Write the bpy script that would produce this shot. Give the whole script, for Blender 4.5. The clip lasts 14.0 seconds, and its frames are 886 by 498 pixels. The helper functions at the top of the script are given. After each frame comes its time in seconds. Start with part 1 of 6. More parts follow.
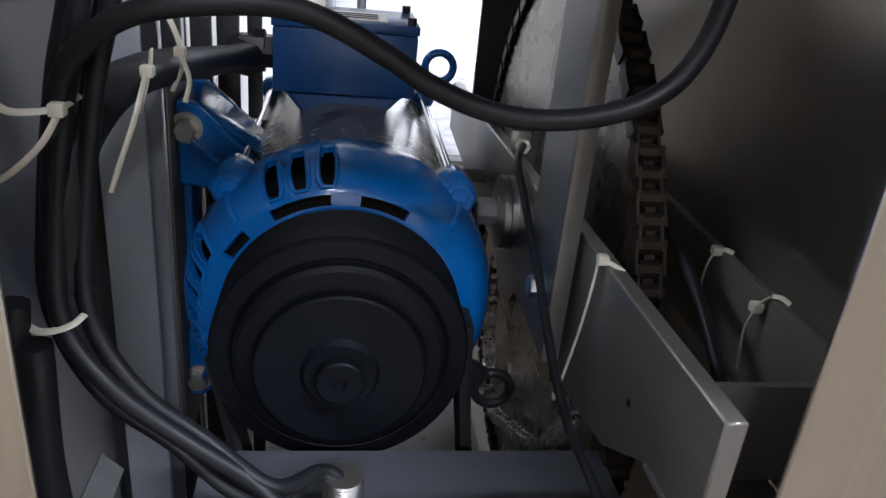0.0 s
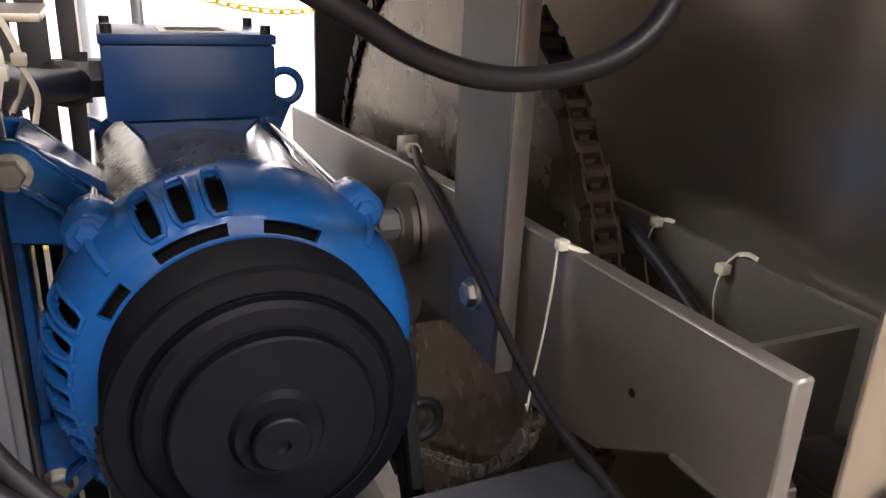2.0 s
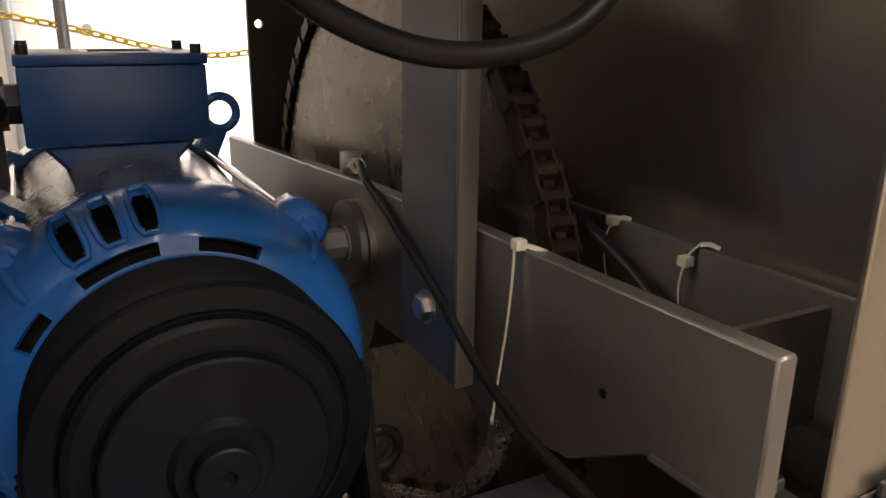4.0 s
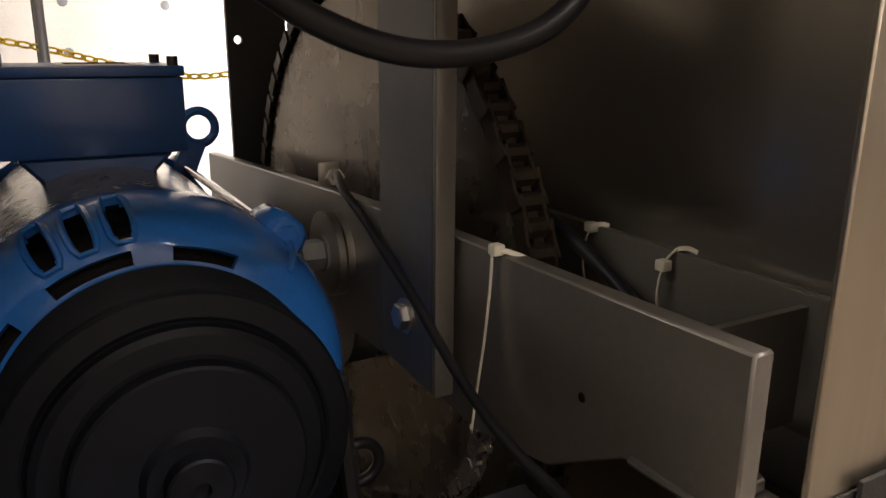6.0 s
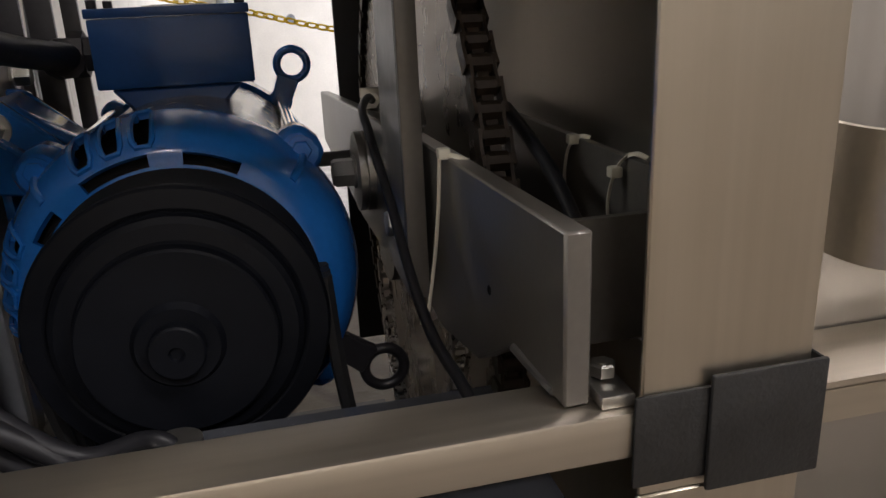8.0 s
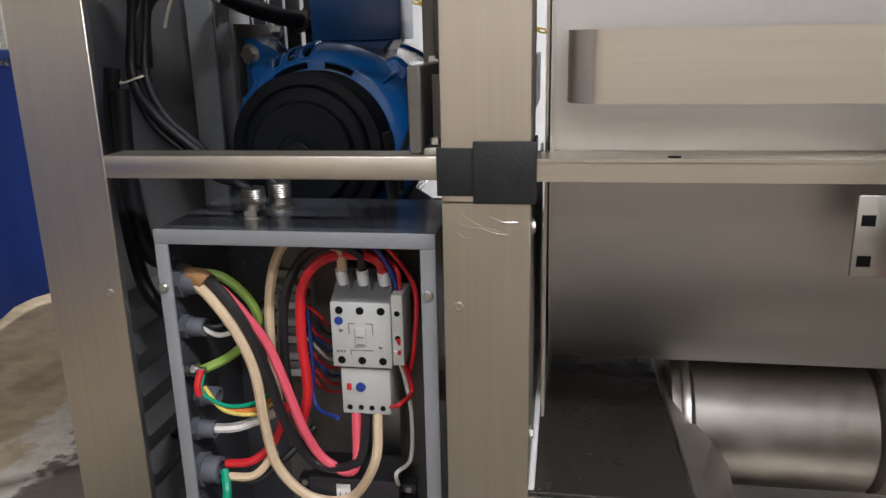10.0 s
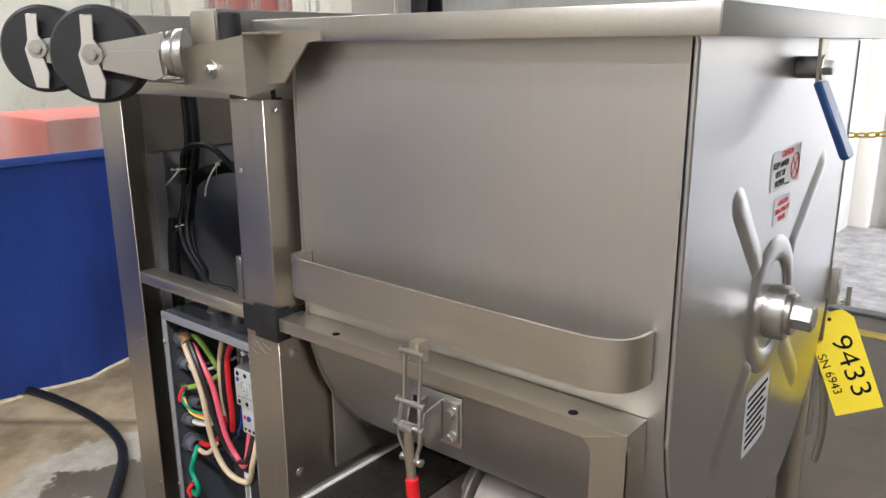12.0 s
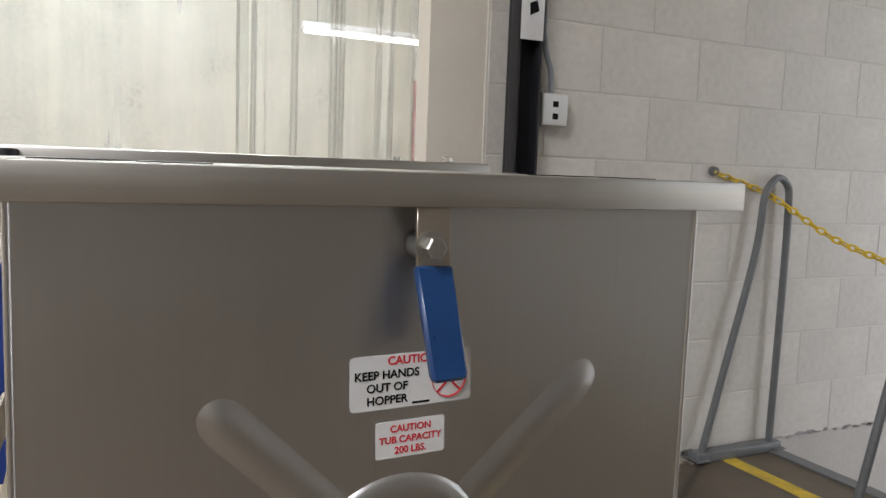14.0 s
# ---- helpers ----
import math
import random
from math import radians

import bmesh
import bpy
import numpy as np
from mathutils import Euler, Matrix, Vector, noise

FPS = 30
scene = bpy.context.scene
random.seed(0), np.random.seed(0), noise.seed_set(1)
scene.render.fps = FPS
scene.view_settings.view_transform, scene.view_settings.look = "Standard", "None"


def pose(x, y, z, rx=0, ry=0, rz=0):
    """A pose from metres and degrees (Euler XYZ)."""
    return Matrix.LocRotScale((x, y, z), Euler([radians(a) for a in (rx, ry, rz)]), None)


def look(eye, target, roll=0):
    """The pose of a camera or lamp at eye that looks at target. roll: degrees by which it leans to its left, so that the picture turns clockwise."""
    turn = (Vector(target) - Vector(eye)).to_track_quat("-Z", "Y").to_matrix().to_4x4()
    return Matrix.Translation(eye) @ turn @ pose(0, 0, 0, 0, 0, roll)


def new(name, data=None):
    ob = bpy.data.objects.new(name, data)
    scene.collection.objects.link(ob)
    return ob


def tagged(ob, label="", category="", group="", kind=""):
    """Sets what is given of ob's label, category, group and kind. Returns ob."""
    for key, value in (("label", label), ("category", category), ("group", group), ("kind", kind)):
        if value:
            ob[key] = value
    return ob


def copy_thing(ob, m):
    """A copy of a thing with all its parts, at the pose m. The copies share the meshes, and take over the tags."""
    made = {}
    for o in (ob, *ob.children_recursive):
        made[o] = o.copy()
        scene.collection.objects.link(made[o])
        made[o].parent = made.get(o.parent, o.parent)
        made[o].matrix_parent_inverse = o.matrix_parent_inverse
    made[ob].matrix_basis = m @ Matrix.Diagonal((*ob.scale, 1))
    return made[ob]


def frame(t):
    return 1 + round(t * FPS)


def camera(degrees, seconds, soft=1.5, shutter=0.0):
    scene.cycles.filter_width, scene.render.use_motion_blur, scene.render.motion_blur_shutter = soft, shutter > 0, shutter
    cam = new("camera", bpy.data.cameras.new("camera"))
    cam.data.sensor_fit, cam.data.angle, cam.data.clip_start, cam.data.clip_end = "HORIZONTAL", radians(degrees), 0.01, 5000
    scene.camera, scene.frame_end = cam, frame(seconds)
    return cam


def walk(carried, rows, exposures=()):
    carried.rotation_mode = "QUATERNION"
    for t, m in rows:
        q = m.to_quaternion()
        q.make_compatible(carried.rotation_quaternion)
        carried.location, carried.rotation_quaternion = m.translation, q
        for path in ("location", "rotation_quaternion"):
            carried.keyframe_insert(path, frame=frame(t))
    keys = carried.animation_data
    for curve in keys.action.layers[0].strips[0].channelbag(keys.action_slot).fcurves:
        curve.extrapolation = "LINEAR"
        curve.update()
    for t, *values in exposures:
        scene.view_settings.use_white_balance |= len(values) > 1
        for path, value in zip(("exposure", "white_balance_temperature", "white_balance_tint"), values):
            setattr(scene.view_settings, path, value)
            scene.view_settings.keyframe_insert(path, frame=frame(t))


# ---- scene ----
cam = camera(60.5, 14.0, 1.5, 0.0)
PATH = [
    (0, (0.02, 0.007, 0.988), (0.296, 1.808, 0.164), 5.7),
    (0.5, (-0.013, 0.026, 0.969), (0.455, 1.801, 0.176), 5.0),
    (1, (-0.035, 0.05, 0.962), (0.567, 1.8, 0.203), 4.2),
    (1.5, (-0.049, 0.065, 0.945), (0.652, 1.79, 0.214), 3.4),
    (2, (-0.043, 0.076, 0.941), (0.732, 1.785, 0.25), 2.6),
    (2.5, (-0.048, 0.079, 0.934), (0.784, 1.775, 0.278), 2.0),
    (3, (-0.039, 0.091, 0.927), (0.826, 1.781, 0.3), 1.4),
    (5.5, (-0.034, 0.092, 0.905), (0.908, 1.771, 0.364), 0.6),
    (6, (-0.032, 0.09, 0.906), (0.916, 1.769, 0.377), 0.5),
    (6.5, (-0.03, 0.087, 0.909), (0.916, 1.769, 0.385), 0.2),
    (7, (-0.021, 0.079, 0.915), (0.883, 1.78, 0.378), -0.2),
    (7.5, (0.014, 0.054, 0.909), (0.732, 1.825, 0.322), -1.1),
    (8, (0.084, 0.01, 0.881), (0.516, 1.861, 0.258), -2.6),
    (8.5, (0.136, -0.075, 0.856), (0.287, 1.817, 0.226), -3.5),
    (9, (0.184, -0.2, 0.83), (0.19, 1.716, 0.256), -2.8),
    (9.2, (0.21, -0.251, 0.817), (0.18, 1.673, 0.271), -2.4),
    (11.3, (0.697, -0.458, 0.928), (-0.207, 1.243, 0.392), -0.2),
    (11.5, (0.806, -0.473, 0.977), (-0.175, 1.189, 0.451), 0.0),
    (12, (1.129, -0.401, 1.102), (-0.102, 1.09, 0.589), -0.4),
    (12.5, (1.432, -0.219, 1.174), (0.013, 1.118, 0.729), 0.0),
    (13, (1.53, -0.035, 1.197), (0.001, 1.208, 0.852), 1.3),
    (13.5, (1.498, 0.148, 1.152), (-0.153, 1.243, 0.877), 2.0),
    (14, (1.468, 0.337, 1.142), (-0.327, 1.193, 0.933), 2.1),
]
EXPOSURES = [(0.0, 0.62, 5400, 14), (0.5, 0.62, 5650, 18), (1.0, 1.1, 5800, 18), (1.5, 1.15, 5950, 19), (2.0, 1.45, 6350, 20), (3.0, 1.0, 6950, 21), (5.5, 0.25, 7200, 20), (6.5, 0.1, 7150, 20), (7.5, 0.0, 6800, 18), (8.0, -0.2, 6350, 17), (8.5, -0.3, 6300, 18), (9.0, -0.25, 6100, 17),
             (11.4, 0.35, 5750, 12), (12.2, 0.25, 5950, 13), (12.6, 0.0, 6200, 13), (13.0, 0.05, 6150, 13), (13.5, 0.1, 6050, 13), (14.0, 0.12, 6000, 13)]
walk(cam, [(t, look(eye, target, roll)) for t, eye, target, roll in PATH], EXPOSURES)

# ---- world and light ----
FLOOR = 0.12
world = bpy.data.worlds.new("sky")
scene.world = world
world.use_nodes = True
wn = world.node_tree.nodes
sky = wn.new("ShaderNodeTexSky")
sky.sky_type, sky.sun_disc, sky.sun_elevation, sky.sun_rotation = "NISHITA", False, radians(42), radians(20)
world.node_tree.links.new(sky.outputs[0], wn["Background"].inputs[0])
wn["Background"].inputs[1].default_value = 0.12


def lamp(name, kind, m, power, colour, size=(1, 1)):
    data = bpy.data.lights.new(name, kind)
    data.energy, data.color = power, colour
    if kind == "AREA":
        data.shape, data.size, data.size_y = "RECTANGLE", size[0], size[1]
    ob = new(name, data)
    ob.matrix_world = m
    return ob


sun = lamp("sun", "SUN", look((8, 14, 14), (4.5, 6.0, 0)), 1.0, (1.0, 0.96, 0.92))
sun.data.angle = radians(12)
lamp("dock_daylight", "AREA", look((3.36, 6.9, 1.10), (1.05, 8.6, 1.0)), 295, (0.95, 0.97, 0.98), (2.4, 3.2))
lamp("hall_tube_light", "AREA", pose(2.6, -1.9, 3.90), 190, (1.0, 0.97, 0.92), (2.4, 0.25))
lamp("side_tube_light", "AREA", pose(0.25, -3.9, 3.90), 130, (1.0, 0.97, 0.92), (2.4, 0.25))
lamp("back_tube_light", "AREA", pose(-3.6, 0.6, 3.9), 190, (0.97, 1.0, 0.97), (0.4, 2.8))

# ---- materials ----


def nodes_of(name):
    m = bpy.data.materials.new(name)
    m.use_nodes = True
    return m, m.node_tree.nodes, m.node_tree.links, m.node_tree.nodes["Principled BSDF"]


def surface(name, colour, rough=0.5, metal=0.0, vary=0.12, scale=9.0, stretch=(1, 1, 1), bump=0.15, fine=160.0, rvary=0.12, coat=0.0, tint=None, piece=0.0, grain=(1, 1, 1)):
    """A painted, metal, rubber or mineral surface: large stains, fine grain, uneven gloss."""
    m, n, l, b = nodes_of(name)
    tc = n.new("ShaderNodeTexCoord")
    mp = n.new("ShaderNodeMapping")
    mp.inputs["Scale"].default_value = stretch
    l.new(tc.outputs["Object"], mp.inputs["Vector"])
    big = n.new("ShaderNodeTexNoise")
    big.inputs["Scale"].default_value, big.inputs["Detail"].default_value, big.inputs["Roughness"].default_value = scale, 6, 0.6
    l.new(mp.outputs[0], big.inputs["Vector"])
    mp2 = n.new("ShaderNodeMapping")
    mp2.inputs["Scale"].default_value = grain
    l.new(tc.outputs["Object"], mp2.inputs["Vector"])
    small = n.new("ShaderNodeTexNoise")
    small.inputs["Scale"].default_value, small.inputs["Detail"].default_value = fine, 3
    l.new(mp2.outputs[0], small.inputs["Vector"])
    add = n.new("ShaderNodeMix")
    add.data_type = "FLOAT"
    add.inputs[0].default_value = 0.35
    l.new(big.outputs["Fac"], add.inputs[2])
    l.new(small.outputs["Fac"], add.inputs[3])
    ramp = n.new("ShaderNodeValToRGB")
    ramp.color_ramp.elements[0].position, ramp.color_ramp.elements[1].position = 0.3, 0.7
    t = tint or colour
    ramp.color_ramp.elements[0].color = (*[max(0, c * (1 - vary)) for c in t], 1)
    ramp.color_ramp.elements[1].color = (*[min(1, c * (1 + vary)) for c in colour], 1)
    l.new(add.outputs[0], ramp.inputs[0])
    last = ramp.outputs[0]
    if piece:
        info = n.new("ShaderNodeObjectInfo")
        hsv = n.new("ShaderNodeHueSaturation")
        mr = n.new("ShaderNodeMapRange")
        mr.inputs[3].default_value, mr.inputs[4].default_value = 1 - piece, 1 + piece
        l.new(info.outputs["Random"], mr.inputs[0])
        l.new(mr.outputs[0], hsv.inputs["Value"])
        l.new(last, hsv.inputs["Color"])
        last = hsv.outputs[0]
    l.new(last, b.inputs["Base Color"])
    rr = n.new("ShaderNodeMapRange")
    rr.inputs[1].default_value, rr.inputs[2].default_value = 0.3, 0.7
    rr.inputs[3].default_value, rr.inputs[4].default_value = max(0.03, rough - rvary), min(1, rough + rvary)
    l.new(add.outputs[0], rr.inputs[0])
    l.new(rr.outputs[0], b.inputs["Roughness"])
    b.inputs["Metallic"].default_value = metal
    b.inputs["Coat Weight"].default_value = coat
    bp = n.new("ShaderNodeBump")
    bp.inputs["Strength"].default_value, bp.inputs["Distance"].default_value = bump, 0.002
    l.new(add.outputs[0], bp.inputs["Height"])
    l.new(bp.outputs[0], b.inputs["Normal"])
    return m


def steel(name, axis, rough=0.36, colour=(0.59, 0.54, 0.46), vary=0.10, bump=0.05):
    g = [220.0, 220.0, 220.0]
    g["xyz".index(axis)] = 4.0
    return surface(name, colour, rough, 1.0, vary, 2.5, (1, 1, 1), bump, 1.0, 0.07, grain=g)


STEEL_Z, STEEL_X, STEEL_Y = steel("brushed_steel_upright", "z"), steel("brushed_steel_along", "x", 0.44), steel("brushed_steel_across", "y", 0.36, (0.57, 0.55, 0.51))
STEEL_TUB = steel("satin_steel", "z", 0.45, (0.575, 0.56, 0.54), 0.05, 0.015)
STEEL_END = steel("satin_end_steel", "z", 0.34, (0.66, 0.655, 0.65), 0.04, 0.015)
TUBEND = surface("streaked_steel", (0.60, 0.555, 0.485), 0.29, 0.9, 0.05, 1.3, (1, 2, 1), 0.0, 1.0, 0.02, grain=(3, 40, 3))
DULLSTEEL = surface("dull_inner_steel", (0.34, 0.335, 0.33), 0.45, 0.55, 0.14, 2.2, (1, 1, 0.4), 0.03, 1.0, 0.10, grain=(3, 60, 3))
STEEL_DARK = surface("smeared_steel", (0.56, 0.51, 0.445), 0.42, 1.0, 0.10, 1.6, (1, 1, 0.35), 0.02, 1.0, 0.06, grain=(2, 2, 90))
POLISH = surface("polished_steel", (0.40, 0.375, 0.34), 0.43, 1.0, 0.22, 11, (1, 1, 1), 0.35, 40, 0.12)
ZINC = surface("zinc_plate", (0.52, 0.51, 0.48), 0.36, 1.0, 0.06, 14, (1, 1, 1), 0.006, 300, 0.06)
CHROME = surface("chrome", (0.75, 0.75, 0.75), 0.12, 1.0, 0.05, 30, (1, 1, 1), 0.05, 300, 0.05)
BLUE = surface("blue_enamel", (0.013, 0.135, 0.46), 0.22, 0.0, 0.14, 12, (1, 1, 1), 0.08, 220, 0.08, 0.3)
# the motor's blue again, darkened for the shade on the terminal box
BLUE_SHADED = surface("shaded_blue_enamel", (0.014, 0.070, 0.23), 0.34, 0.0, 0.14, 12, (1, 1, 1), 0.06, 220, 0.08, 0.15)
GREY = surface("grey_enamel", (0.30, 0.315, 0.335), 0.36, 0.0, 0.12, 10, (1, 1, 1), 0.12, 240, 0.1, 0.15)
DISC = surface("smeared_sprocket_steel", (0.24, 0.205, 0.165), 0.27, 0.85, 0.18, 10, (1, 1, 0.5), 0.01, 50, 0.08)
# near-black tone: the shade low in the machine is put into the colour
DARKPLATE_SHADED = surface("shaded_dark_plate", (0.036, 0.032, 0.027), 0.30, 0.2, 0.12, 5, (1, 1, 1), 0.0, 40, 0.05)
PULLEY = surface("black_oxide_pulley", (0.0055, 0.0065, 0.0095), 0.50, 0.0, 0.3, 30, (1, 1, 1), 0.10, 260, 0.1)
PULLEY.node_tree.nodes["Principled BSDF"].inputs["Specular IOR Level"].default_value = 0.18
PLATE = surface("worn_grey_plate", (0.128, 0.117, 0.103), 0.34, 0.25, 0.14, 12, (1, 1, 1), 0.08, 260, 0.04, 0.15)
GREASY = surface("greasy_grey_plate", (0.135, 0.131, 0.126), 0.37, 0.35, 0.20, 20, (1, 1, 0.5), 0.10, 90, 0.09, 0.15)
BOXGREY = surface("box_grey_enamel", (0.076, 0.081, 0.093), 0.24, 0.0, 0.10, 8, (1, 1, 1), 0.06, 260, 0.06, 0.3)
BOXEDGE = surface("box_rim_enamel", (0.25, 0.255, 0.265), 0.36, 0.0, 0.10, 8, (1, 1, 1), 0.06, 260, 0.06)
RUBBER = surface("black_rubber", (0.018, 0.018, 0.019), 0.52, 0.0, 0.35, 30, (1, 1, 1), 0.2, 300, 0.12)
CABLE = surface("black_cable", (0.011, 0.011, 0.013), 0.46, 0.0, 0.3, 40, (1, 1, 1), 0.1, 400, 0.1)
CABLE.node_tree.nodes["Principled BSDF"].inputs["Specular IOR Level"].default_value = 0.3
TAPE = surface("black_tape", (0.014, 0.014, 0.014), 0.55, 0.0, 0.4, 60, (1, 1, 1), 0.5, 400, 0.1)
# real black paint, and the shade on the lower lifting eye
BLACKPAINT_SHADE = surface("black_paint_and_shade", (0.022, 0.021, 0.024), 0.42, 0.0, 0.35, 14, (1, 1, 1), 0.15, 200, 0.1)
CHAINMAT = surface("oily_chain", (0.030, 0.021, 0.014), 0.38, 0.45, 0.5, 60, (1, 1, 1), 0.3, 200, 0.15)
# pale copy of the chain steel: light on the slack links, as colour
CHAINLIT = surface("lit_bright_chain", (0.40, 0.375, 0.34), 0.30, 0.8, 0.4, 60, (1, 1, 1), 0.2, 200, 0.15)
NYLON = surface("nylon_tie", (0.62, 0.58, 0.47), 0.45, 0.0, 0.08, 40, (1, 1, 1), 0.05, 300, 0.08)
GREYPLASTIC = surface("pale_grey_plastic", (0.50, 0.50, 0.47), 0.45, 0.0, 0.06, 40, (1, 1, 1), 0.05, 400, 0.08)
DARKGREY = surface("dark_grey_plastic", (0.16, 0.16, 0.16), 0.45, 0.0, 0.15, 40, (1, 1, 1), 0.1, 400, 0.08)
GLAND = surface("grey_gland_plastic", (0.12, 0.125, 0.14), 0.4, 0.0, 0.15, 40, (1, 1, 1), 0.1, 400, 0.08)
WIRES = {k: surface("wire_" + k, c, 0.4, 0.0, 0.12, 40, (1, 1, 1), 0.04, 400, 0.06) for k, c in {
    "red": (0.60, 0.02, 0.025), "black": (0.012, 0.012, 0.013), "cream": (0.66, 0.50, 0.32), "white": (0.70, 0.68, 0.62), "green": (0.005, 0.30, 0.16),
    "lime": (0.26, 0.40, 0.07), "pink": (0.72, 0.10, 0.14), "blue": (0.02, 0.05, 0.28), "orange": (0.70, 0.20, 0.03), "yellow": (0.65, 0.5, 0.1)}.items()}
REDGRIP = surface("red_vinyl_grip", (0.68, 0.012, 0.020), 0.42, 0.0, 0.1, 30, (1, 1, 1), 0.06, 300, 0.08)
BLUEGRIP = surface("dark_blue_vinyl_grip", (0.010, 0.045, 0.15), 0.33, 0.0, 0.2, 30, (1, 1, 1), 0.1, 300, 0.08, 0.3)
YELLOW = surface("yellow_tag_card", (0.86, 0.66, 0.01), 0.55, 0.0, 0.04, 30, (1, 1, 1), 0.05, 300, 0.05)
YELLOWCHAIN = surface("yellow_plastic", (0.72, 0.50, 0.02), 0.42, 0.0, 0.12, 30, (1, 1, 1), 0.1, 300, 0.08)
YELLOWLINE = surface("worn_yellow_paint", (0.70, 0.50, 0.03), 0.6, 0.0, 0.25, 14, (1, 1, 1), 0.3, 120, 0.1, tint=(0.45, 0.32, 0.06))
# black for print, and for the shade inside holes that are drawn flat
INK_HOLE = surface("black_ink_and_hole_shade", (0.008, 0.008, 0.008), 0.7, 0.0, 0.1, 30, (1, 1, 1), 0, 300, 0.05)
INK_HOLE.node_tree.nodes["Principled BSDF"].inputs["Specular IOR Level"].default_value = 0.1
REDINK = surface("red_ink", (0.62, 0.02, 0.03), 0.6, 0.0, 0.1, 30, (1, 1, 1), 0, 300, 0.05)
LABEL = surface("white_label", (0.74, 0.74, 0.73), 0.4, 0.0, 0.05, 30, (1, 1, 1), 0.03, 300, 0.06)
BLOCK = surface("painted_block", (0.72, 0.685, 0.625), 0.62, 0.0, 0.06, 2.4, (1, 1, 1), 0.22, 40, 0.1, piece=0.03, tint=(0.60, 0.57, 0.515))
MORTAR = surface("painted_mortar", (0.70, 0.67, 0.61), 0.7, 0.0, 0.08, 2.5, (1, 1, 1), 0.4, 60, 0.1, tint=(0.58, 0.55, 0.50))
PLASTER = surface("white_foundation_paint", (0.52, 0.49, 0.445), 0.65, 0.0, 0.14, 3, (1, 1, 1), 0.3, 60, 0.1)
JAMB = surface("cream_wall_paint", (0.72, 0.67, 0.58), 0.55, 0.0, 0.05, 3, (1, 1, 1), 0.2, 60, 0.1)


def worn_floor():
    """Brown floor coating, worn through to pale patchy concrete beyond a ragged edge; cracks and oil stains."""
    m, n, l, b = nodes_of("worn_coated_concrete")
    tc, sep = n.new("ShaderNodeTexCoord"), n.new("ShaderNodeSeparateXYZ")
    geo = n.new("ShaderNodeNewGeometry")
    l.new(geo.outputs["Position"], sep.inputs[0])

    def tex(scale, detail=6, rough=0.6):
        t = n.new("ShaderNodeTexNoise")
        t.inputs["Scale"].default_value, t.inputs["Detail"].default_value, t.inputs["Roughness"].default_value = scale, detail, rough
        l.new(geo.outputs["Position"], t.inputs["Vector"])
        return t.outputs["Fac"]

    def ramp(fac, p0, c0, p1, c1):
        r = n.new("ShaderNodeValToRGB")
        e = r.color_ramp.elements
        e[0].position, e[0].color, e[1].position, e[1].color = p0, (*c0, 1), p1, (*c1, 1)
        l.new(fac, r.inputs[0])
        return r.outputs[0]

    def mix(fac, a, c):
        x = n.new("ShaderNodeMix")
        x.data_type = "RGBA"
        l.new(fac, x.inputs[0])
        l.new(a, x.inputs[6])
        l.new(c, x.inputs[7])
        return x.outputs[2]

    pale = mix(tex(28.0, 8), ramp(tex(3.2), 0.38, (0.20, 0.145, 0.075), 0.60, (0.60, 0.48, 0.29)), ramp(tex(9.0), 0.38, (0.26, 0.195, 0.11), 0.62, (0.56, 0.46, 0.30)))
    brown = ramp(tex(2.2), 0.3, (0.085, 0.068, 0.048), 0.72, (0.17, 0.135, 0.095))
    ma = n.new("ShaderNodeMath")
    ma.operation = "MULTIPLY_ADD"
    l.new(tex(5.0, 8), ma.inputs[0])
    ma.inputs[1].default_value = 0.55
    l.new(sep.outputs[0], ma.inputs[2])
    edge = ramp(ma.outputs[0], 0.0, (0, 0, 0), 0.012, (1, 1, 1))
    ma2 = n.new("ShaderNodeMath")
    ma2.operation = "ADD"
    l.new(ma.outputs[0], ma2.inputs[0])
    ma2.inputs[1].default_value = 0.30
    rim = ramp(ma2.outputs[0], 0.02, (0, 0, 0), 0.04, (1, 1, 1))
    ma3 = n.new("ShaderNodeMath")
    ma3.operation = "ADD"
    l.new(ma.outputs[0], ma3.inputs[0])
    ma3.inputs[1].default_value = 0.42
    rim2 = ramp(ma3.outputs[0], 0.02, (0, 0, 0), 0.05, (1, 1, 1))
    white = ramp(tex(22.0), 0.35, (0.42, 0.37, 0.28), 0.65, (0.58, 0.54, 0.45))
    col = mix(rim2, pale, white)
    col = mix(rim, col, brown)
    crack = n.new("ShaderNodeTexVoronoi")
    crack.feature = "DISTANCE_TO_EDGE"
    crack.inputs["Scale"].default_value = 0.55
    l.new(geo.outputs["Position"], crack.inputs["Vector"])
    line = ramp(crack.outputs["Distance"], 0.0, (0.25, 0.22, 0.2), 0.012, (1, 1, 1))
    mul = n.new("ShaderNodeMix")
    mul.data_type, mul.blend_type = "RGBA", "MULTIPLY"
    mul.inputs[0].default_value = 0.75
    l.new(col, mul.inputs[6])
    l.new(line, mul.inputs[7])
    l.new(mul.outputs[2], b.inputs["Base Color"])
    b.inputs["Roughness"].default_value = 0.5
    bp = n.new("ShaderNodeBump")
    bp.inputs["Strength"].default_value, bp.inputs["Distance"].default_value = 0.5, 0.004
    l.new(tex(45.0), bp.inputs["Height"])
    l.new(bp.outputs[0], b.inputs["Normal"])
    return m


